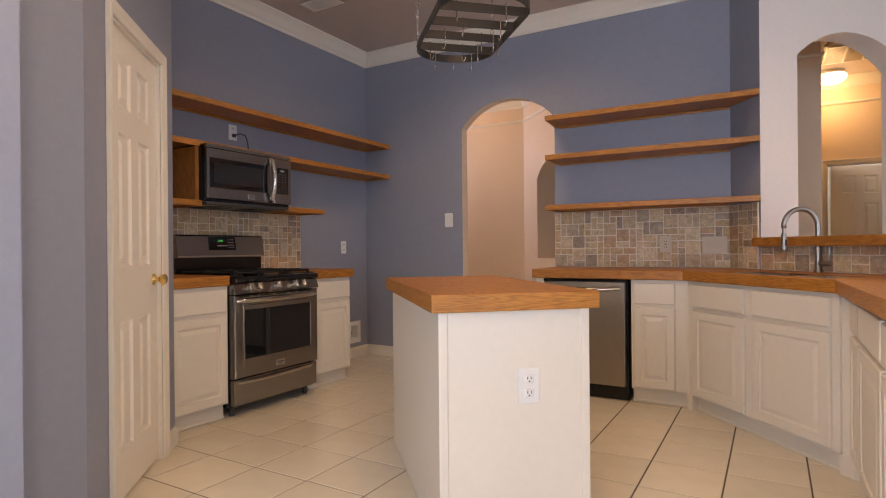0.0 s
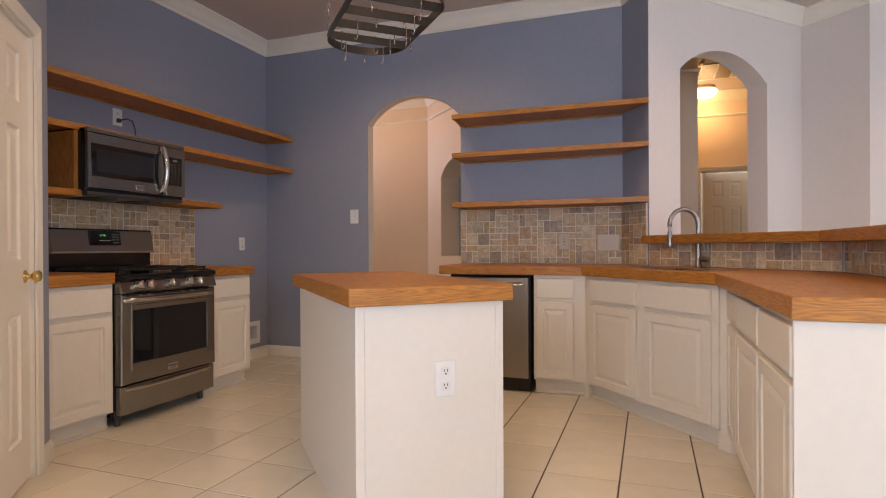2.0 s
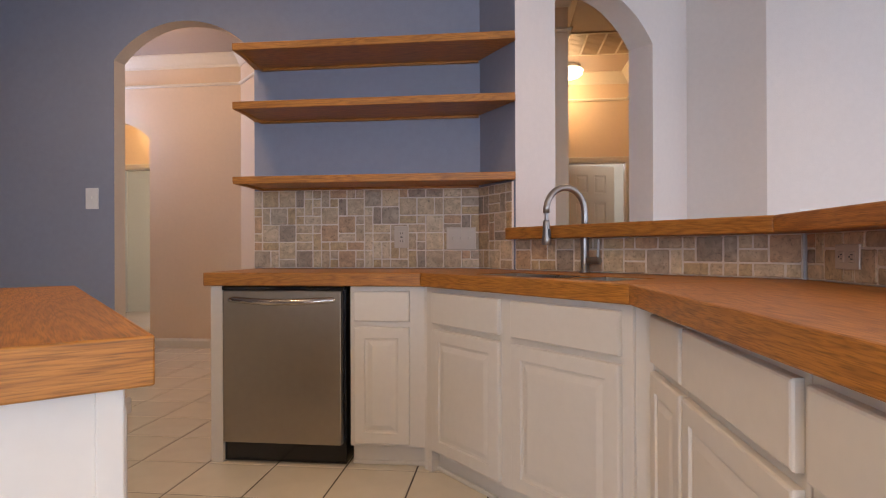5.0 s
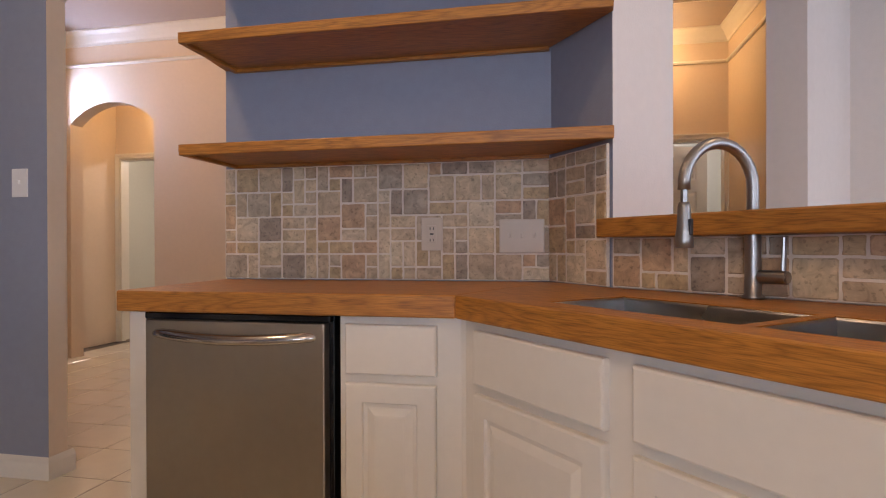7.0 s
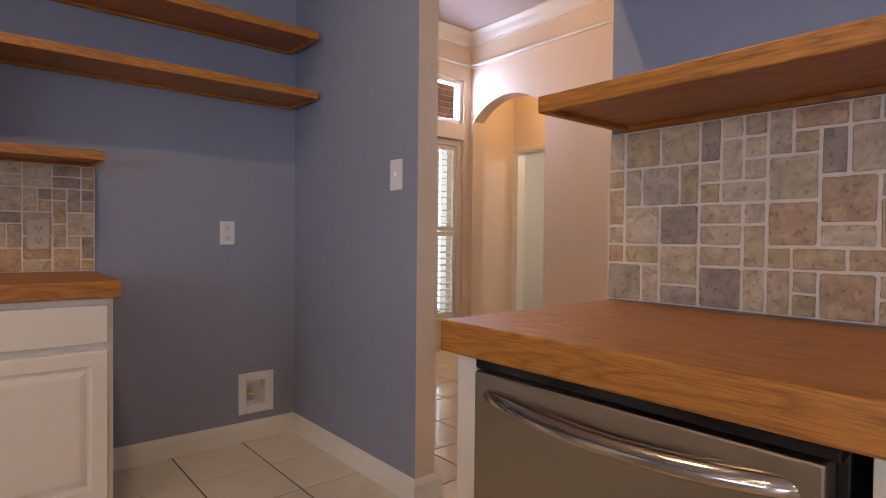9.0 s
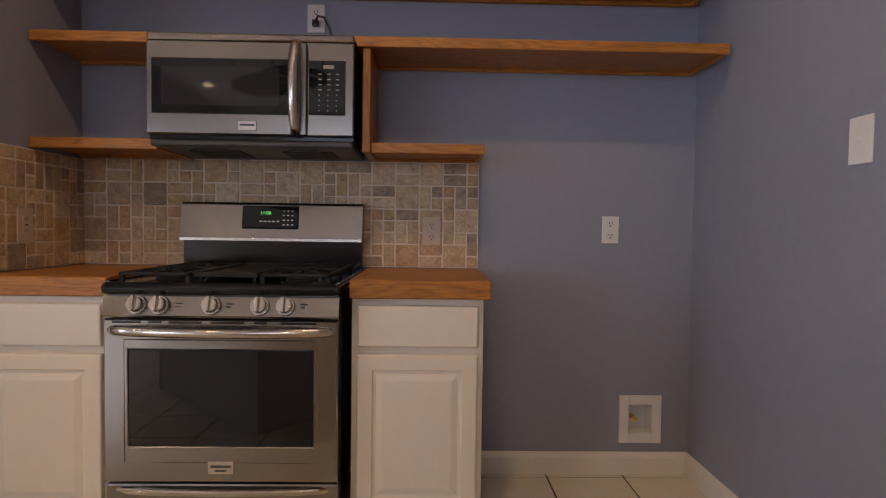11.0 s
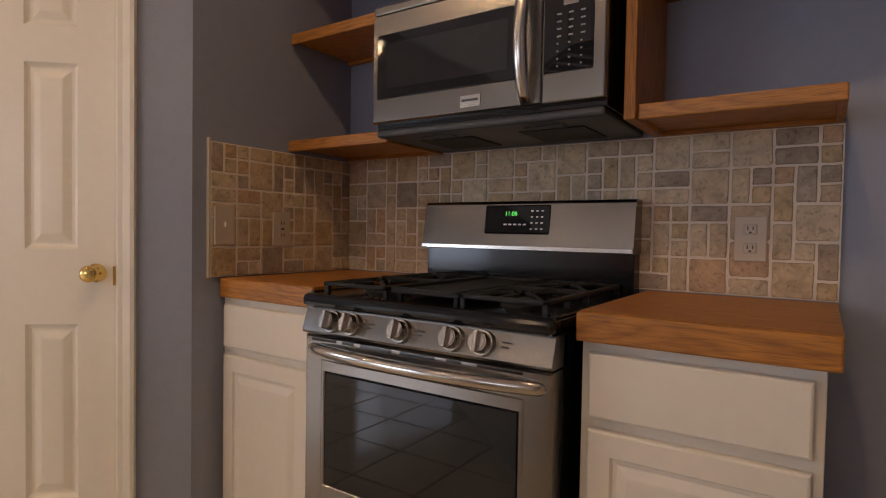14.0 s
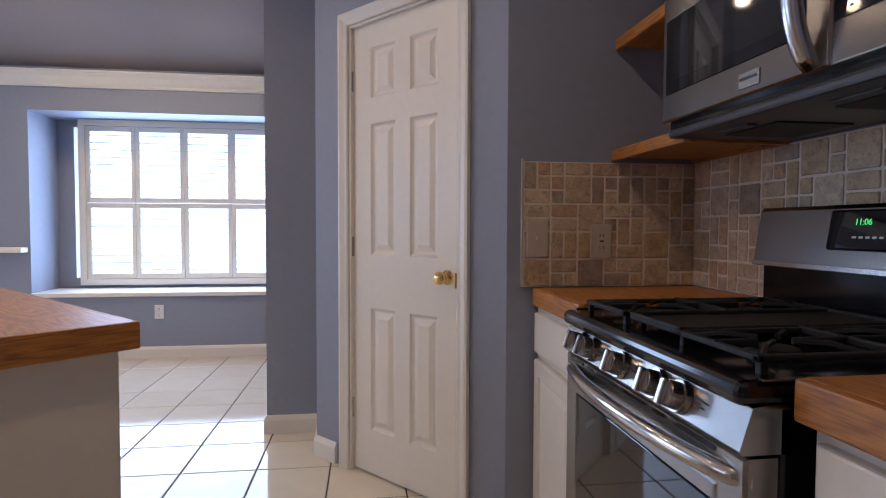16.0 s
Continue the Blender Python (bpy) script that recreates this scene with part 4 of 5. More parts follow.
# ---- sink and faucet ----
sink = thing("kitchen_sink", pose(1.107, 3.689, 0, 0, 0, DA), "undermounted double-bowl stainless steel sink", "sink")
for x0, x1 in ((-0.285, 0.185), (0.210, 0.430)):
    bm = bmesh.new()
    rings = []
    for inset, z in ((0.0008, 0.9165), (0.0012, 0.9175), (0.004, 0.9175), (0.006, 0.913), (0.012, 0.70), (0.030, 0.675), (0.09, 0.67)):
        rings.append([bm.verts.new((x, y, z)) for x, y in ((x0 + inset, 0.085 + inset), (x1 - inset, 0.085 + inset), (x1 - inset, 0.345 - inset), (x0 + inset, 0.345 - inset))])
    for a, b in zip(rings, rings[1:]):
        for k in range(4):
            bm.faces.new((a[k], a[(k + 1) % 4], b[(k + 1) % 4], b[k]))
    bm.faces.new(rings[-1])
    bmesh.ops.solidify(bm, geom=bm.faces[:], thickness=0.002)
    part("bowl", bm, SINKSTEEL, sink, "brushed steel bowl")
    part("drain", lathe([(0.030, 0.6725), (0.030, 0.675), (0.022, 0.674), (0, 0.672)], 20, Matrix.Translation(((x0 + x1) / 2, 0.215, 0))), CHROME, sink)
faucet = thing("faucet", pose(*diag(-0.070, 0.560), 0.92, 0, 0, DA), "tall brushed nickel pull-down kitchen faucet", "faucet")
part("base", lathe([(0.026, 0), (0.026, 0.006), (0.0195, 0.011), (0.0185, 0.07), (0.0185, 0.15), (0.0175, 0.20), (0.0145, 0.205)], 24), NICKEL, faucet, smooth=True)
pts = [(0, 0, 0.19), (0, 0, 0.23), (0, 0, 0.275)]
for k in range(1, 15):
    a = math.pi * k / 14 * 1.03
    pts.append((-0.030 + 0.030 * math.cos(a), -0.092 + 0.092 * math.cos(a), 0.275 + 0.105 * math.sin(a)))
spout = part("spout", tube(pts, 0.0145, 14), NICKEL, faucet, smooth=True)
e = pts[-1]
part("hose_joint", cyl((e[0], e[1], e[2] + 0.002), (e[0], e[1], e[2] - 0.045), 0.008), NICKEL, faucet)
part("spray_head", lathe([(0.012, 0.0), (0.0145, -0.01), (0.0165, -0.055), (0.021, -0.09), (0.0215, -0.108), (0.018, -0.11)], 20, Matrix.Translation((e[0], e[1], e[2] - 0.03))), NICKEL, faucet, smooth=True)
part("spray_button", box(e[0] + 0.014, e[0] + 0.022, e[1] - 0.006, e[1] + 0.006, e[2] - 0.11, e[2] - 0.07, 0.003), GREYBLACK, faucet)
part("valve", cyl((0.015, 0, 0.055), (0.085, 0, 0.055), 0.016, bevel=0.003), NICKEL, faucet)
part("lever", tube([(0.072, 0, 0.06), (0.074, 0.002, 0.11), (0.074, 0.004, 0.15)], 0.006, 8, flat=0.6), NICKEL, faucet)

# ---- pantry door ----
PD = Vector((0.655, -0.755, 0))
PE = Vector((-1.672, 2.06, 0))
PA = math.degrees(math.atan2(PD.y, PD.x)) + 180
PN = Vector((0.755, 0.655, 0))


def six_panel_door(name, m, w, h, label, knob=True, hinges=True, knob_side=1):
    root = thing(name, m, label, "door")
    s, mid = 0.11 * w / 0.66 + 0.01, 0.045
    xs = [(s, w / 2 - mid), (w / 2 + mid, w - s)]
    zs = [(0.20, 0.76), (1.0, 1.585), (1.70, 1.92)]
    part("leaf", slab(w, h, 0.035, [(a, b, c * h / 2.03, d * h / 2.03) for a, b in xs for c, d in zs], 0.011), DOORWHITE, root)
    if knob:
        kx = w - 0.06 if knob_side > 0 else 0.06
        t = pose(kx, 0, 0.925, 90)
        part("knob", lathe([(0.030, 0), (0.030, 0.004), (0.014, 0.010), (0.011, 0.024), (0.020, 0.034), (0.0265, 0.046), (0.026, 0.056), (0.018, 0.063), (0, 0.065)], 24, t), BRASS, root, "polished brass knob", True)
    if hinges:
        hx = 0.0 if knob_side > 0 else w
        for z in (0.285, 1.035, 1.79):
            part("hinge", cyl((hx, -0.006, z - 0.045), (hx, -0.006, z + 0.045), 0.007, n=10), CHROME, root)
    return root


# local x runs from the hinges to the latch, seen from the kitchen
hinge = PE + PD * 0.872 - PN * 0.018
six_panel_door("door_pantry", pose(hinge.x, hinge.y, 0.012, 0, 0, PA), 0.635, 2.03, "white six-panel pantry door with a brass knob")
tagged(bpy.data.objects["door_pantry"], kind="structure")


def casing(name, m, w, h, label, jamb=0.11, wide=0.057):
    """A door frame: local x across the opening, the room at -y."""
    root = thing(name, m, label, "door frame", kind="structure")
    prof = [(0, 0), (wide, 0), (wide, -0.018), (wide - 0.012, -0.02), (0.02, -0.012), (0.006, -0.012), (0, -0.008)]

    def strip(n, pts_from, pts_to):
        bm = bmesh.new()
        a, b = [bm.verts.new(p) for p in pts_from], [bm.verts.new(p) for p in pts_to]
        for i in range(len(a)):
            j = (i + 1) % len(a)
            bm.faces.new((a[i], a[j], b[j], b[i]))
        bm.faces.new(a)
        bm.faces.new(b[::-1])
        part(n, bm, TRIM, root)

    strip("side_casing", [(-o, y, 0) for o, y in prof], [(-o, y, h + o) for o, y in prof])
    strip("side_casing", [(w + o, y, 0) for o, y in prof], [(w + o, y, h + o) for o, y in prof])
    strip("head_casing", [(-o, y, h + o) for o, y in prof], [(w + o, y, h + o) for o, y in prof])
    part("jamb", box(-0.0, 0.012, 0.001, jamb, 0, h), TRIM, root)
    part("jamb", box(w - 0.012, w, 0.001, jamb, 0, h), TRIM, root)
    part("jamb", box(0.012, w - 0.012, 0.001, jamb, h - 0.012, h), TRIM, root)
    return root


c = PE + PD * 0.884 + PN * 0.002
casing("door_frame_pantry", pose(c.x, c.y, 0, 0, 0, PA), 0.658, 2.052, "cream painted pantry door casing", 0.105)
part("strike_plate", box(0.6485, 0.652, -0.010, 0.012, 0.90, 0.96), BRASS, bpy.data.objects["door_frame_pantry"])
casing("door_frame_bedroom", pose(-3.83, 8.098, 0), 0.83, 2.05, "white bedroom door casing", 0.12)
casing("door_frame_hall", pose(1.805, 8.298, 0), 0.72, 2.05, "cream hallway door casing", 0.12)
six_panel_door("door_hall", pose(1.86, 8.45, 0.012, 0, 0, 24), 0.66, 2.03, "white six-panel door standing ajar", knob=False, hinges=False)
tagged(bpy.data.objects["door_hall"], kind="structure")
tagged(link("carpet", box(-5.1, -1.72, 8.16, 10.4, -0.005, 0.012), CARPET), "beige carpet in the bedroom", "carpet", kind="structure")

# ---- plates on the walls: local x across, the room at -y, centre at the origin ----
def plate(m, label, mat, kind="outlet", w=0.075, h=0.12, gangs=1):
    root = thing("light_switch" if kind == "switch" else "wall_outlet", m, label, "switch" if kind == "switch" else "outlet")
    part("cover", box(-w / 2, w / 2, -0.007, 0.0, -h / 2, h / 2, 0.003), mat, root)
    for g in range(gangs):
        x = (g - (gangs - 1) / 2) * 0.046
        if kind == "outlet":
            for z in (0.026, -0.026):
                ob = part("socket", box(x - 0.017, x + 0.017, -0.0095, -0.005, z - 0.015, z + 0.015, 0.004), mat, root)
                bm = box(x - 0.008, x - 0.005, -0.0102, -0.009, z - 0.002, z + 0.008)
                box(x + 0.005, x + 0.008, -0.0102, -0.009, z - 0.002, z + 0.008, bm=bm)
                box(x - 0.003, x + 0.003, -0.0102, -0.009, z - 0.011, z - 0.006, bm=bm)
                part("slot", bm, GREYBLACK, ob)
        elif kind == "gfci":
            ob = part("socket", box(x - 0.017, x + 0.017, -0.010, -0.005, -0.034, 0.034, 0.002), mat, root)
            bm = None
            for z in (0.02, -0.024):
                bm = box(x - 0.008, x - 0.005, -0.0106, -0.0095, z - 0.004, z + 0.006, bm=bm)
                bm = box(x + 0.005, x + 0.008, -0.0106, -0.0095, z - 0.004, z + 0.006, bm=bm)
            bm = box(x - 0.007, x + 0.007, -0.0112, -0.0095, -0.003, 0.003, bm=bm)
            part("slot", bm, GREYBLACK, ob)
        else:
            part("toggle", box(x - 0.005, x + 0.005, -0.017, -0.005, -0.006, 0.012, 0.002), mat, root)
        for z in ((0.0,) if kind == "outlet" else (0.045, -0.045)):
            part("screw", cyl((x, -0.0078, z), (x, -0.006, z), 0.003, n=8), mat, root)
    return root


plate(facing(-1.415, Y, 1.35, 0), "white rocker light switch beside the arch", WHITEPL, "switch", 0.085, 0.13)
plate(facing(W, 4.378, 1.10, 90), "white wall outlet for the refrigerator", WHITEPL)
plate(facing(W + 0.0135, 3.583, 1.083, 90), "ivory outlet on the stone backsplash", IVORY, w=0.08, h=0.125)
plate(facing(0.522, Y - 0.0135, 1.10, 0), "ivory safety outlet on the stone backsplash", IVORY, "gfci", 0.085, 0.127)
plate(facing(0.866, Y - 0.0135, 1.09, 0), "ivory triple switch plate on the stone backsplash", IVORY, "switch", 0.168, 0.127, 3)
plate(facing(-1.779, 2.0745, 1.097, 180), "ivory light switch on the stone backsplash", IVORY, "switch", 0.078, 0.13)
plate(facing(-2.02, 2.0745, 1.088, 180), "ivory safety outlet on the stone backsplash", IVORY, "gfci", 0.08, 0.125)
plate(facing(2.1265, 3.31, 1.0, -90) @ pose(0, 0, 0, 0, 90), "ivory outlet lying sideways under the bar", IVORY)
plate(facing(W, 3.07, 2.0, 90), "white outlet above the microwave", WHITEPL, h=0.12)
plate(facing(3.06, 5.378, 1.22, 0), "white double switch on the living room wall", WHITEPL, "switch", 0.13, 0.12, 2)
plate(facing(0.60, -1.098, 0.40, 180), "white outlet under the nook window", WHITEPL)
ip = facing(IF.x, IF.y, 0, ANG) @ pose(0.364, 0.0295, 0.58)
plate(ip, "white outlet on the island end", WHITEPL, w=0.082, h=0.13)
cord = thing("power_cord", facing(W, 3.07, 1.975, 90), "dark microwave cord plugged in above the shelf", "cord")
part("plug", box(-0.014, 0.014, -0.03, -0.008, -0.014, 0.014, 0.004), GREYBLACK, cord)
part("cable", tube([(0, -0.03, 0), (0.02, -0.07, 0.012), (0.05, -0.09, 0.0), (0.075, -0.085, -0.05), (0.085, -0.08, -0.10), (0.088, -0.078, -0.152)], 0.005, 8), GREYBLACK, cord)

# gas and water box low on the wall
gas = thing("utility_box", facing(W, 4.533, 0.25, 90), "white recessed utility box with a brass valve", "utility box")
frame_bm = None
for a, b, c, d in ((-0.095, -0.053, -0.108, 0.108), (0.053, 0.095, -0.108, 0.108), (-0.053, 0.053, -0.108, -0.064), (-0.053, 0.053, 0.064, 0.108)):
    frame_bm = box(a, b, -0.008, 0.0, c, d, 0.002, frame_bm)
part("frame", frame_bm, WHITEPL, gas)
bm = box(-0.0545, 0.0545, 0.075, 0.08, -0.0655, 0.0655)
for a, b, c, d in ((-0.0545, -0.052, -0.0655, 0.0655), (0.052, 0.0545, -0.0655, 0.0655), (-0.052, 0.052, -0.0655, -0.063), (-0.052, 0.052, 0.063, 0.0655)):
    box(a, b, -0.002, 0.075, c, d, bm=bm)
part("recess", bm, WHITEPL, gas)
part("valve", cyl((-0.012, 0.075, -0.01), (-0.012, 0.03, -0.01), 0.012, n=10), BRASS, gas, "brass valve")
part("lever", box(-0.035, 0.0, 0.024, 0.030, -0.016, -0.006, 0.002), BRASS, gas)

# ---- ceiling fixtures ----
for cx, cy, cz, tilt in CANS:
    can = thing("recessed_light", pose(cx, cy, cz, tilt), "white recessed ceiling downlight, lit", "ceiling light", "recessed ceiling lights")
    part("trim_ring", lathe([(0.095, 0.0), (0.095, -0.006), (0.075, -0.010), (0.070, -0.004), (0.070, 0.0)], 28), WHITEPL, can)
    part("bulb", lathe([(0.068, -0.001), (0.05, -0.006), (0, -0.009)], 24), CANGLOW, can, "glowing bulb")


def grille(m, w, d, n, label, back=GREYBLACK, slats=TRIM, name="ceiling_vent"):
    root = thing(name, m, label, "vent")
    part("backing", box(-w / 2, w / 2, -d / 2, d / 2, -0.004, 0.0), back, root)
    for a, b, c, e in ((-w / 2, w / 2, -d / 2, -d / 2 + 0.025), (-w / 2, w / 2, d / 2 - 0.025, d / 2), (-w / 2, -w / 2 + 0.025, -d / 2 + 0.025, d / 2 - 0.025), (w / 2 - 0.025, w / 2, -d / 2 + 0.025, d / 2 - 0.025)):
        part("frame", box(a, b, c, e, -0.012, -0.004, 0.002), TRIM, root)
    for k in range(n):
        y = -d / 2 + 0.03 + (d - 0.06) * (k + 0.5) / n
        part("slat", box(-w / 2 + 0.025, w / 2 - 0.025, y - (d - 0.06) / n * 0.3, y + (d - 0.06) / n * 0.3, -0.010, -0.005), slats, root)
    return root


grille(pose(-1.9, 3.55, TOP), 0.32, 0.17, 9, "cream ceiling air register")
vent = grille(pose(2.08, 7.3, TOP), 0.78, 0.62, 16, "large cream return air grille in the hallway ceiling", CARPET, IVORY)
for k in range(5):
    part("divider", box(-0.365 + k * 0.18, -0.345 + k * 0.18, -0.28, 0.28, -0.013, -0.009), TRIM, vent)
dome = thing("ceiling_lamp", pose(1.84, 7.95, TOP), "lit frosted glass dome lamp on the hallway ceiling", "ceiling light")
part("base", lathe([(0.12, 0), (0.13, -0.02), (0.13, -0.045)], 28), TRIM, dome)
part("shade", lathe([(0.135, -0.045), (0.15, -0.06), (0.14, -0.10), (0.10, -0.135), (0.05, -0.15), (0, -0.153)], 28), LAMPGLOW, dome, "glowing frosted glass", True)
smoke = thing("smoke_detector", pose(1.68, 6.85, TOP), "round white smoke detector", "smoke detector")
part("case", lathe([(0.07, 0), (0.07, -0.015), (0.058, -0.035), (0.03, -0.038), (0, -0.038)], 24), IVORY, smoke, "", True)
part("grille", lathe([(0.05, -0.0385), (0.048, -0.042), (0.03, -0.042), (0.028, -0.0385)], 24), TRIM, smoke)
chime = thing("wall_control", facing(2.55, 7.6, 1.63, -90), "small brown wall control in the hallway", "control")
part("case", box(-0.03, 0.03, -0.02, 0, -0.05, 0.05, 0.012), IRON, chime)
part("dial", cyl((0, -0.026, 0), (0, -0.019, 0), 0.018), CHROME, chime)

# ---- hanging pot rack ----
RZ = 2.125
rack = thing("pot_rack", facing(-0.013, 2.48, RZ, ANG), "dark metal pot rack with hooks hanging on chains", "pot rack")
HW, HL = 0.20, 0.25
line = [(HW * math.cos(a), HL + 0.17 * math.sin(a)) for a in (math.pi * k / 16 for k in range(17))]
line += [(-x, -y) for x, y in line]


def band(pts, z0, z1, t):
    """A closed strip standing on edge."""
    bm = bmesh.new()
    n = len(pts)
    rings = []
    for i, (x, y) in enumerate(pts):
        p, q = Vector(pts[i - 1]), Vector(pts[(i + 1) % n])
        d = (q - p).normalized()
        nx, ny = d.y * t / 2, -d.x * t / 2
        rings.append([bm.verts.new(v) for v in ((x - nx, y - ny, z0), (x + nx, y + ny, z0), (x + nx, y + ny, z1), (x - nx, y - ny, z1))])
    for i in range(n):
        a, b = rings[i], rings[(i + 1) % n]
        for k in range(4):
            bm.faces.new((a[k], a[(k + 1) % 4], b[(k + 1) % 4], b[k]))
    return bm


part("hoop", band(line, -0.02, 0.02, 0.006), RACKMETAL, rack, "dark metal hoop")
BARS = (-0.25, -0.083, 0.083, 0.25)
for y in BARS:
    bar_ob = part("cross_bar", box(-HW + 0.003, HW - 0.003, y - 0.003, y + 0.003, -0.02, 0.02, 0.001), RACKMETAL, rack)
    for x in (-HW, HW):
        part("bolt", cyl((x - 0.006, y + 0.012, 0), (x + 0.006, y + 0.012, 0), 0.006, n=8), CHROME, bar_ob)


def hook_mesh(turned):
    pts = [(0.0, 0.0, 0.024), (0.006, 0, 0.028), (0.010, 0, 0.022), (0.010, 0, -0.05)]
    pts += [(0.010 - 0.016 * (1 - math.cos(a)), 0, -0.05 - 0.016 * math.sin(a)) for a in (math.pi * k / 6 for k in range(1, 7))]
    bm = tube(pts, 0.0025, 6)
    bmesh.ops.rotate(bm, cent=(0, 0, 0), matrix=Matrix.Rotation(turned, 3, "Z"), verts=bm.verts)
    return bm


rng = random.Random(4)
spots = [(-0.12, -0.25), (0.1, -0.25), (-0.05, -0.083), (0.13, -0.083), (-0.1, 0.083), (0.09, 0.083), (0.15, 0.083), (-0.13, 0.25), (0.12, 0.25), (0.04, 0.25), (-0.08, 0.405), (0.03, 0.417), (0.12, 0.385), (0.2, 0.15)]
for x, y in spots:
    hk = part("hook", hook_mesh(rng.choice((math.pi / 2, -math.pi / 2)) + rng.uniform(-0.5, 0.5)), CHROME, rack, "nickel hook", True)
    hk.location = (x, y, 0.0)
for x, y in ((-HW, 0.25), (HW, 0.25), (-HW, -0.25), (HW, -0.25)):
    bm = None
    n = 30
    step = (TOP - RZ - 0.02) / n
    for k in range(n):
        z = 0.02 + step * (k + 0.5)
        ring = [(0.008 * math.cos(a), 0, 0.62 * step * math.sin(a)) for a in (2 * math.pi * j / 8 for j in range(9))]
        if k % 2:
            ring = [(0, px, pz) for px, _, pz in ring]
        bm = tube([(x + px, y + py, z + pz) for px, py, pz in ring], 0.0022, 5, bm)
    part("chain", bm, CHROME, rack, "thin steel chain")
    part("ceiling_hook", cyl((x, y, TOP - RZ - 0.02), (x, y, TOP - RZ), 0.012, n=10), CHROME, rack)

# ---- shuttered windows ----
def shutters(m, w, h, cols, rows, label, name, slats, angle):
    root = thing(name, m, label, "window", kind="structure")
    f = 0.055
    for a, b, c, d in ((0, f, 0, h), (w - f, w, 0, h), (f, w - f, 0, f), (f, w - f, h - f, h)):
        part("window_frame", box(a, b, -0.03, 0.02, c, d, 0.003), TRIM, root)
    cw, rh = (w - 2 * f) / cols, (h - 2 * f) / rows
    for i in range(cols):
        for j in range(rows):
            x0, z0 = f + i * cw, f + j * rh
            s = 0.035
            panel = part("shutter", box(x0 + 0.002, x0 + s, -0.015, 0.015, z0 + 0.002, z0 + rh - 0.002, 0.002), TRIM, root, "white louvered shutter panel")
            part("stile", box(x0 + cw - s, x0 + cw - 0.002, -0.015, 0.015, z0 + 0.002, z0 + rh - 0.002, 0.002), TRIM, panel)
            for a in (z0 + 0.002, z0 + rh - 0.047):
                part("rail", box(x0 + s, x0 + cw - s, -0.015, 0.015, a, a + 0.045, 0.002), TRIM, panel)
            n = slats
            for k in range(n):
                z = z0 + 0.05 + (rh - 0.10) * (k + 0.5) / n
                ob = part("louver", slat_bm(x0 + s + 0.002, x0 + cw - s - 0.002), TRIM, panel)
                ob.matrix_local = pose(0, 0, z, angle)
    return root


def slat_bm(x0, x1):
    return box(x0, x1, -0.030, 0.030, -0.003, 0.003, 0.002, seg=1)


shutters(pose(1.40, -1.50, 0.60, 0, 0, 180), 1.80, 1.50, 4, 2, "white plantation shutters over the bright nook window", "window_nook", 9, 3)
wall("wall_nook_recess", (1.8, -1.552), (-0.7, -1.552), 0.10, 2.3, [(0.33, 2.13, 0.66, 2.04, 2.04)], [BLUE, BLUE, TRIM], label="blue-grey back of the window recess")
tagged(link("window_sill", box(-0.52, 1.61, -1.54, -1.07, 0.535, 0.572, 0.006), TRIM), "white painted window sill board", "window sill", kind="structure")
tagged(link("window_sill", box(1.63, 2.44, -1.12, -1.0, 0.915, 0.96, 0.008), TRIM), "white painted ledge board", "window sill", kind="structure")
tagged(link("backdrop", box(-3.0, 4.4, -2.36, -2.34, -0.2, 2.56), SKYGLOW), "bright daylight outside the nook window", "backdrop", kind="structure")
shutters(pose(-3.66, 6.72, 0.26, 0, 0, 90), 0.36, 1.78, 1, 2, "white louvered shutter in the entry window", "window_entry", 12, 8)
tagged(link("trim_transom", box(-3.74, -3.585, 6.72, 7.08, 2.042, 2.20, 0.004), TRIM), "white rail between window and transom", "trim", kind="structure")
transom = thing("window_transom", pose(-3.66, 6.72, 2.20, 0, 0, 90), "clear transom window with a white frame", "window", kind="structure")
for a, b, c, d in ((0, 0.04, 0, 0.42), (0.32, 0.36, 0, 0.42), (0.04, 0.32, 0, 0.04), (0.04, 0.32, 0.38, 0.42)):
    part("window_frame", box(a, b, -0.04, 0.04, c, d, 0.004), TRIM, transom)
tagged(link("backdrop_entry", box(-6.0, -5.98, 4.5, 9.5, -0.2, 4.0), SKYGLOW), "bright daylight outside the entry", "backdrop", kind="structure")
pier = thing("porch_column", pose(-4.9, 7.72, 0), "white porch column with a red brick head outside", "column")
part("post", box(-0.05, 0.05, -0.05, 0.05, 0, 2.40, 0.006), TRIM, pier, "white post")
part("brick_core", box(-0.28, 0.28, -0.40, 0.40, 2.40, 3.3), GROUT, pier)
bme = bpy.data.meshes.new("brick")
bb = box(-0.10, 0.10, -0.012, 0.012, -0.03, 0.03, 0.004, seg=1)
bb.to_mesh(bme)
bb.free()
bme.materials.append(BRICK)
for r in range(12):
    for c in range(4):
        ob = new("brick", bme)
        ob.parent = pier
        ob.matrix_local = pose(0.285, -0.26 + 0.205 * c - (0.05 if r % 2 else 0), 2.45 + r * 0.072, 0, 0, 90)

# ---- stone backsplash ----
U = 0.0525
tile_meshes = {}


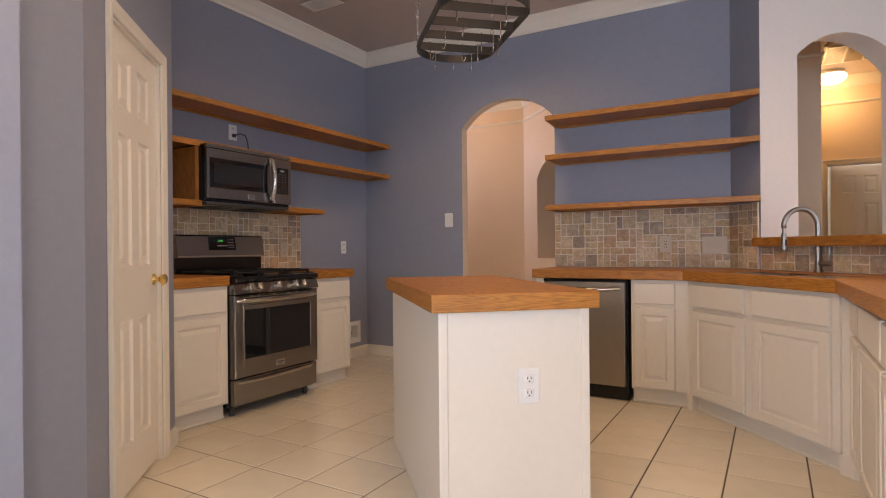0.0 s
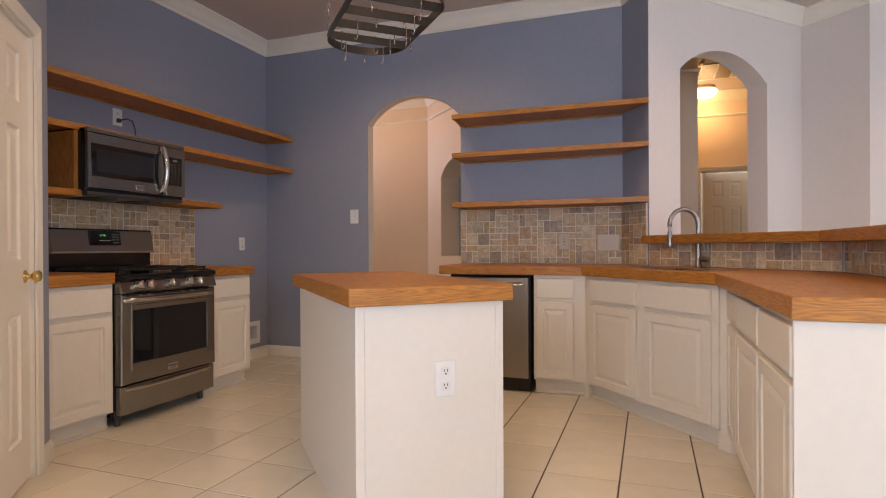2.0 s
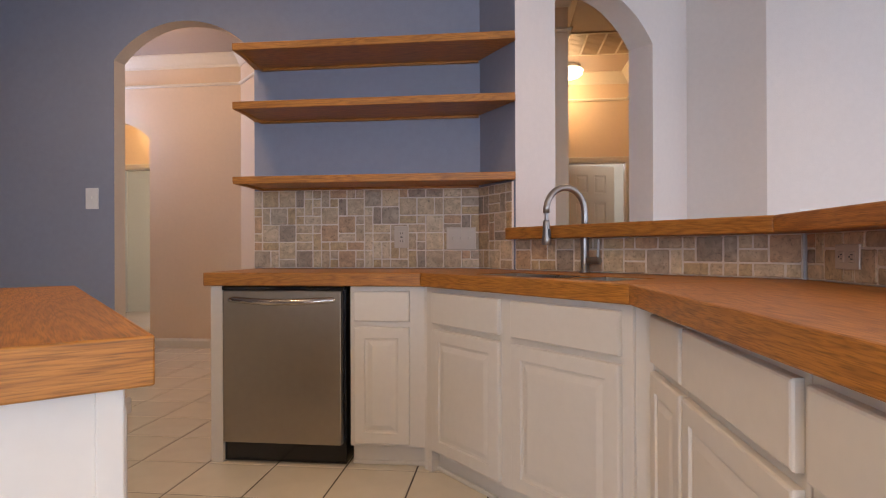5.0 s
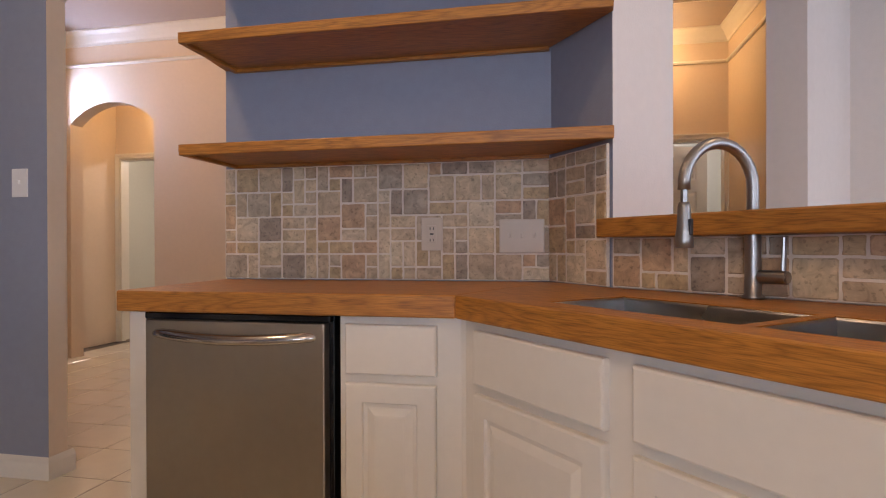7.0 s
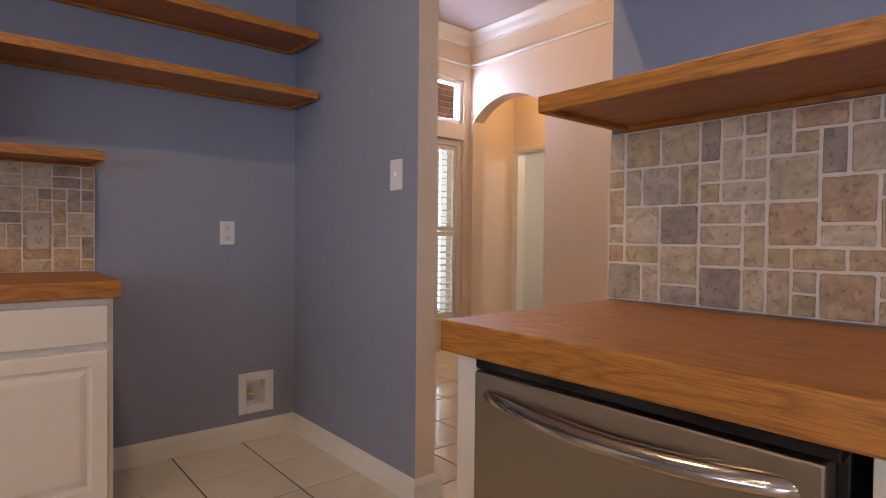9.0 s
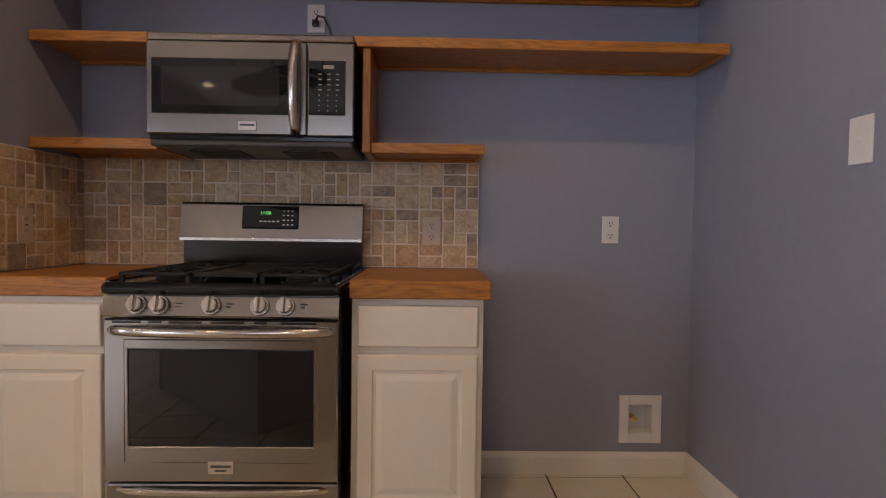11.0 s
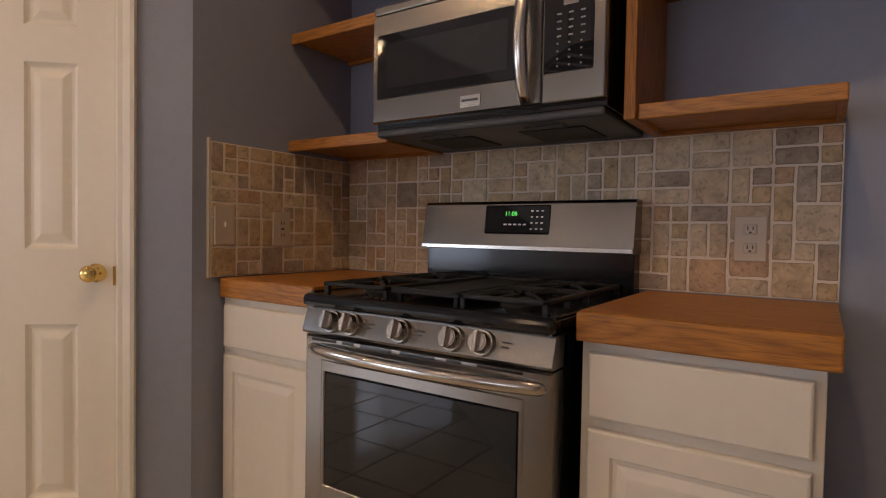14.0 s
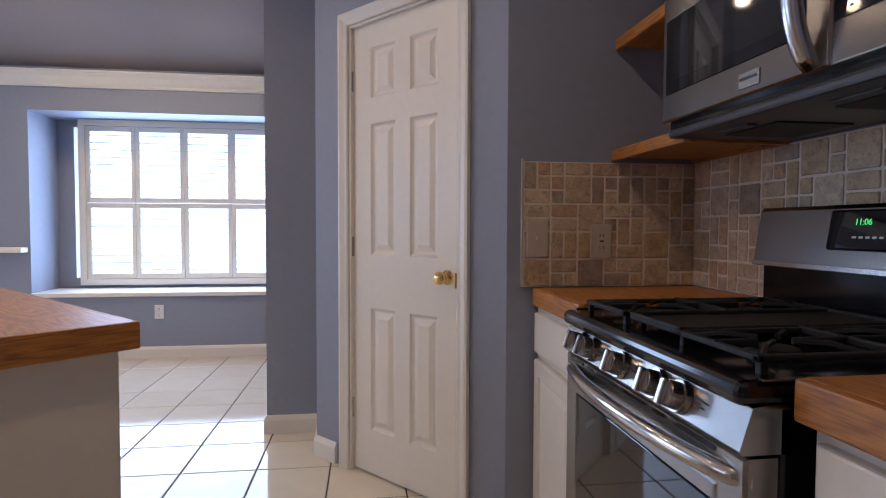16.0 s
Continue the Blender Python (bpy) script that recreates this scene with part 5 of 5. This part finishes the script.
def tile_mesh(a, b, kind):
    """A tumbled tile a x b units with worn, uneven edges; shared by all of that size and kind."""
    if (a, b, kind) not in tile_meshes:
        w, h = a * U - 0.0055, b * U - 0.0055
        bm = bmesh.new()
        r = random.Random(a * 100 + b * 10 + kind)
        outline = []
        for (x0, z0), (x1, z1) in zip(((-1, -1), (1, -1), (1, 1), (-1, 1)), ((1, -1), (1, 1), (-1, 1), (-1, -1))):
            for t in (0.05, 0.37, 0.68, 0.95):
                outline.append(((x0 + (x1 - x0) * t) * w / 2 - r.uniform(-0.0006, 0.0016) * (x0 if x0 == x1 else 0), (z0 + (z1 - z0) * t) * h / 2 - r.uniform(-0.0006, 0.0016) * (z0 if z0 == z1 else 0)))
        rings = []
        for inset, y in ((0.0, 0.0), (0.0, -0.006), (0.0028, -0.0095)):
            rings.append([bm.verts.new((x * (1 - 2 * inset / w), y, z * (1 - 2 * inset / h))) for x, z in outline])
        for p, q in zip(rings, rings[1:]):
            for k in range(16):
                bm.faces.new((p[k], p[(k + 1) % 16], q[(k + 1) % 16], q[k]))
        bm.faces.new(rings[-1])
        me = bpy.data.meshes.new("tile")
        bmesh.ops.recalc_face_normals(bm, faces=bm.faces)
        bm.to_mesh(me)
        bm.free()
        me.materials.append(STONE)
        tile_meshes[(a, b, kind)] = me
    return tile_meshes[(a, b, kind)]


def backsplash(m, length, z0, z1, seed, label):
    root = thing("backsplash", m, label, "backsplash")
    part("grout_bed", box(0.0, length, -0.0105, -0.0005, z0, z1), GROUT, root, "pale grout")
    r = random.Random(seed)
    nx, nz = max(1, round(length / U)), max(1, round((z1 - z0) / U))
    sx, sz = length / (nx * U), (z1 - z0) / (nz * U)
    used = set()
    for j in range(nz):
        for i in range(nx):
            if (i, j) in used:
                continue
            picks = r.choices([(2, 2), (2, 1), (1, 2), (1, 1)], (30, 28, 22, 20), k=2)
            for a, b in picks + [(2, 1), (1, 1)]:
                cells = {(i + p, j + q) for p in range(a) for q in range(b)}
                if i + a <= nx and j + b <= nz and not cells & used:
                    break
            used |= cells
            ob = new("tile", tile_mesh(a, b, r.randrange(5)))
            ob.parent = root
            ob.matrix_local = pose((i + a / 2) * U * sx, -0.0035 - r.uniform(0, 0.0015), z0 + (j + b / 2) * U * sz, r.uniform(-0.6, 0.6), 0, r.uniform(-0.6, 0.6)) @ Matrix.Diagonal((sx, 1, sz, 1))
    return root


backsplash(facing(-0.369, Y, 0, 0), 1.34, 0.9225, 1.378, 3, "tumbled travertine mosaic backsplash under the shelves")
backsplash(facing(0.974, Y - 0.004, 0, math.degrees(math.atan2(-0.29, 0.195))), 0.335, 0.9225, 1.378, 5, "tumbled travertine mosaic on the narrow return wall")
backsplash(facing(1.176, 4.466, 0, math.degrees(math.atan2(-0.91, 0.954))), 1.31, 0.9225, 1.076, 8, "low tumbled travertine backsplash under the bar")
backsplash(facing(2.141, 3.55, 0, -90), 1.665, 0.9225, 1.076, 12, "low tumbled travertine backsplash along the peninsula")
backsplash(facing(W, 2.064, 0, 90), 1.725, 0.9225, 1.384, 17, "tumbled travertine mosaic backsplash behind the stove")
backsplash(facing(-1.729, 2.061, 0, 180), 0.66, 0.9225, 1.374, 21, "tumbled travertine mosaic on the side wall")
tagged(link("trim_tile_edge", box(-1.729, -1.722, 2.0605, 2.074, 0.9225, 1.384, 0.001), IVORY), "cream edge strip beside the mosaic", "trim", kind="structure")

# ---- floor tiles ----
PX, PY, X0, Y0 = 0.340, 0.345, 0.70, 3.42
fm = bpy.data.meshes.new("floor_tile")
bm = bmesh.new()
h, v = PX / 2 - 0.0035, PY / 2 - 0.0035
rings = [[bm.verts.new((sx * (h - i), sy * (v - i), z)) for sx, sy in ((-1, -1), (1, -1), (1, 1), (-1, 1))] for i, z in ((0, -0.02), (0, -0.002), (0.0025, 0.0))]
for a, b in zip(rings, rings[1:]):
    for k in range(4):
        bm.faces.new((a[k], a[(k + 1) % 4], b[(k + 1) % 4], b[k]))
bm.faces.new(rings[-1])
bm.to_mesh(fm)
bm.free()
fm.materials.append(FLOORTILE)
base_floor = bpy.data.objects["floor"]
verts, faces = [], []
for i in range(-13, 17):
    for j in range(-14, 14):
        cx, cy = X0 + (i + 0.5) * PX, Y0 + (j + 0.5) * PY
        if not (-4.0 < cx < 6.1 and -1.3 < cy < 8.2) or (cx < -2.6 and cy < 3.6):
            continue
        if -2.45 < cx < 1.75 and 0.2 < cy < 4.9:
            ob = new("floor_tile", fm)
            ob.parent = base_floor
            ob.location = (cx, cy, 0)
        else:
            n = len(verts)
            for inset, z in ((0, -0.02), (0, -0.002), (0.0025, 0.0)):
                verts += [(cx + sx * (h - inset), cy + sy * (v - inset), z) for sx, sy in ((-1, -1), (1, -1), (1, 1), (-1, 1))]
            for a in (0, 4):
                faces += [(n + a + k, n + a + (k + 1) % 4, n + a + 4 + (k + 1) % 4, n + a + 4 + k) for k in range(4)]
            faces.append((n + 8, n + 9, n + 10, n + 11))
rest = bpy.data.meshes.new("far_floor_tiles")
rest.from_pydata(verts, [], faces)
rest.materials.append(FLOORREST)
tagged(new("far_floor_tiles", rest), "glossy cream floor tiles through the other rooms", "tiles", kind="stuff")
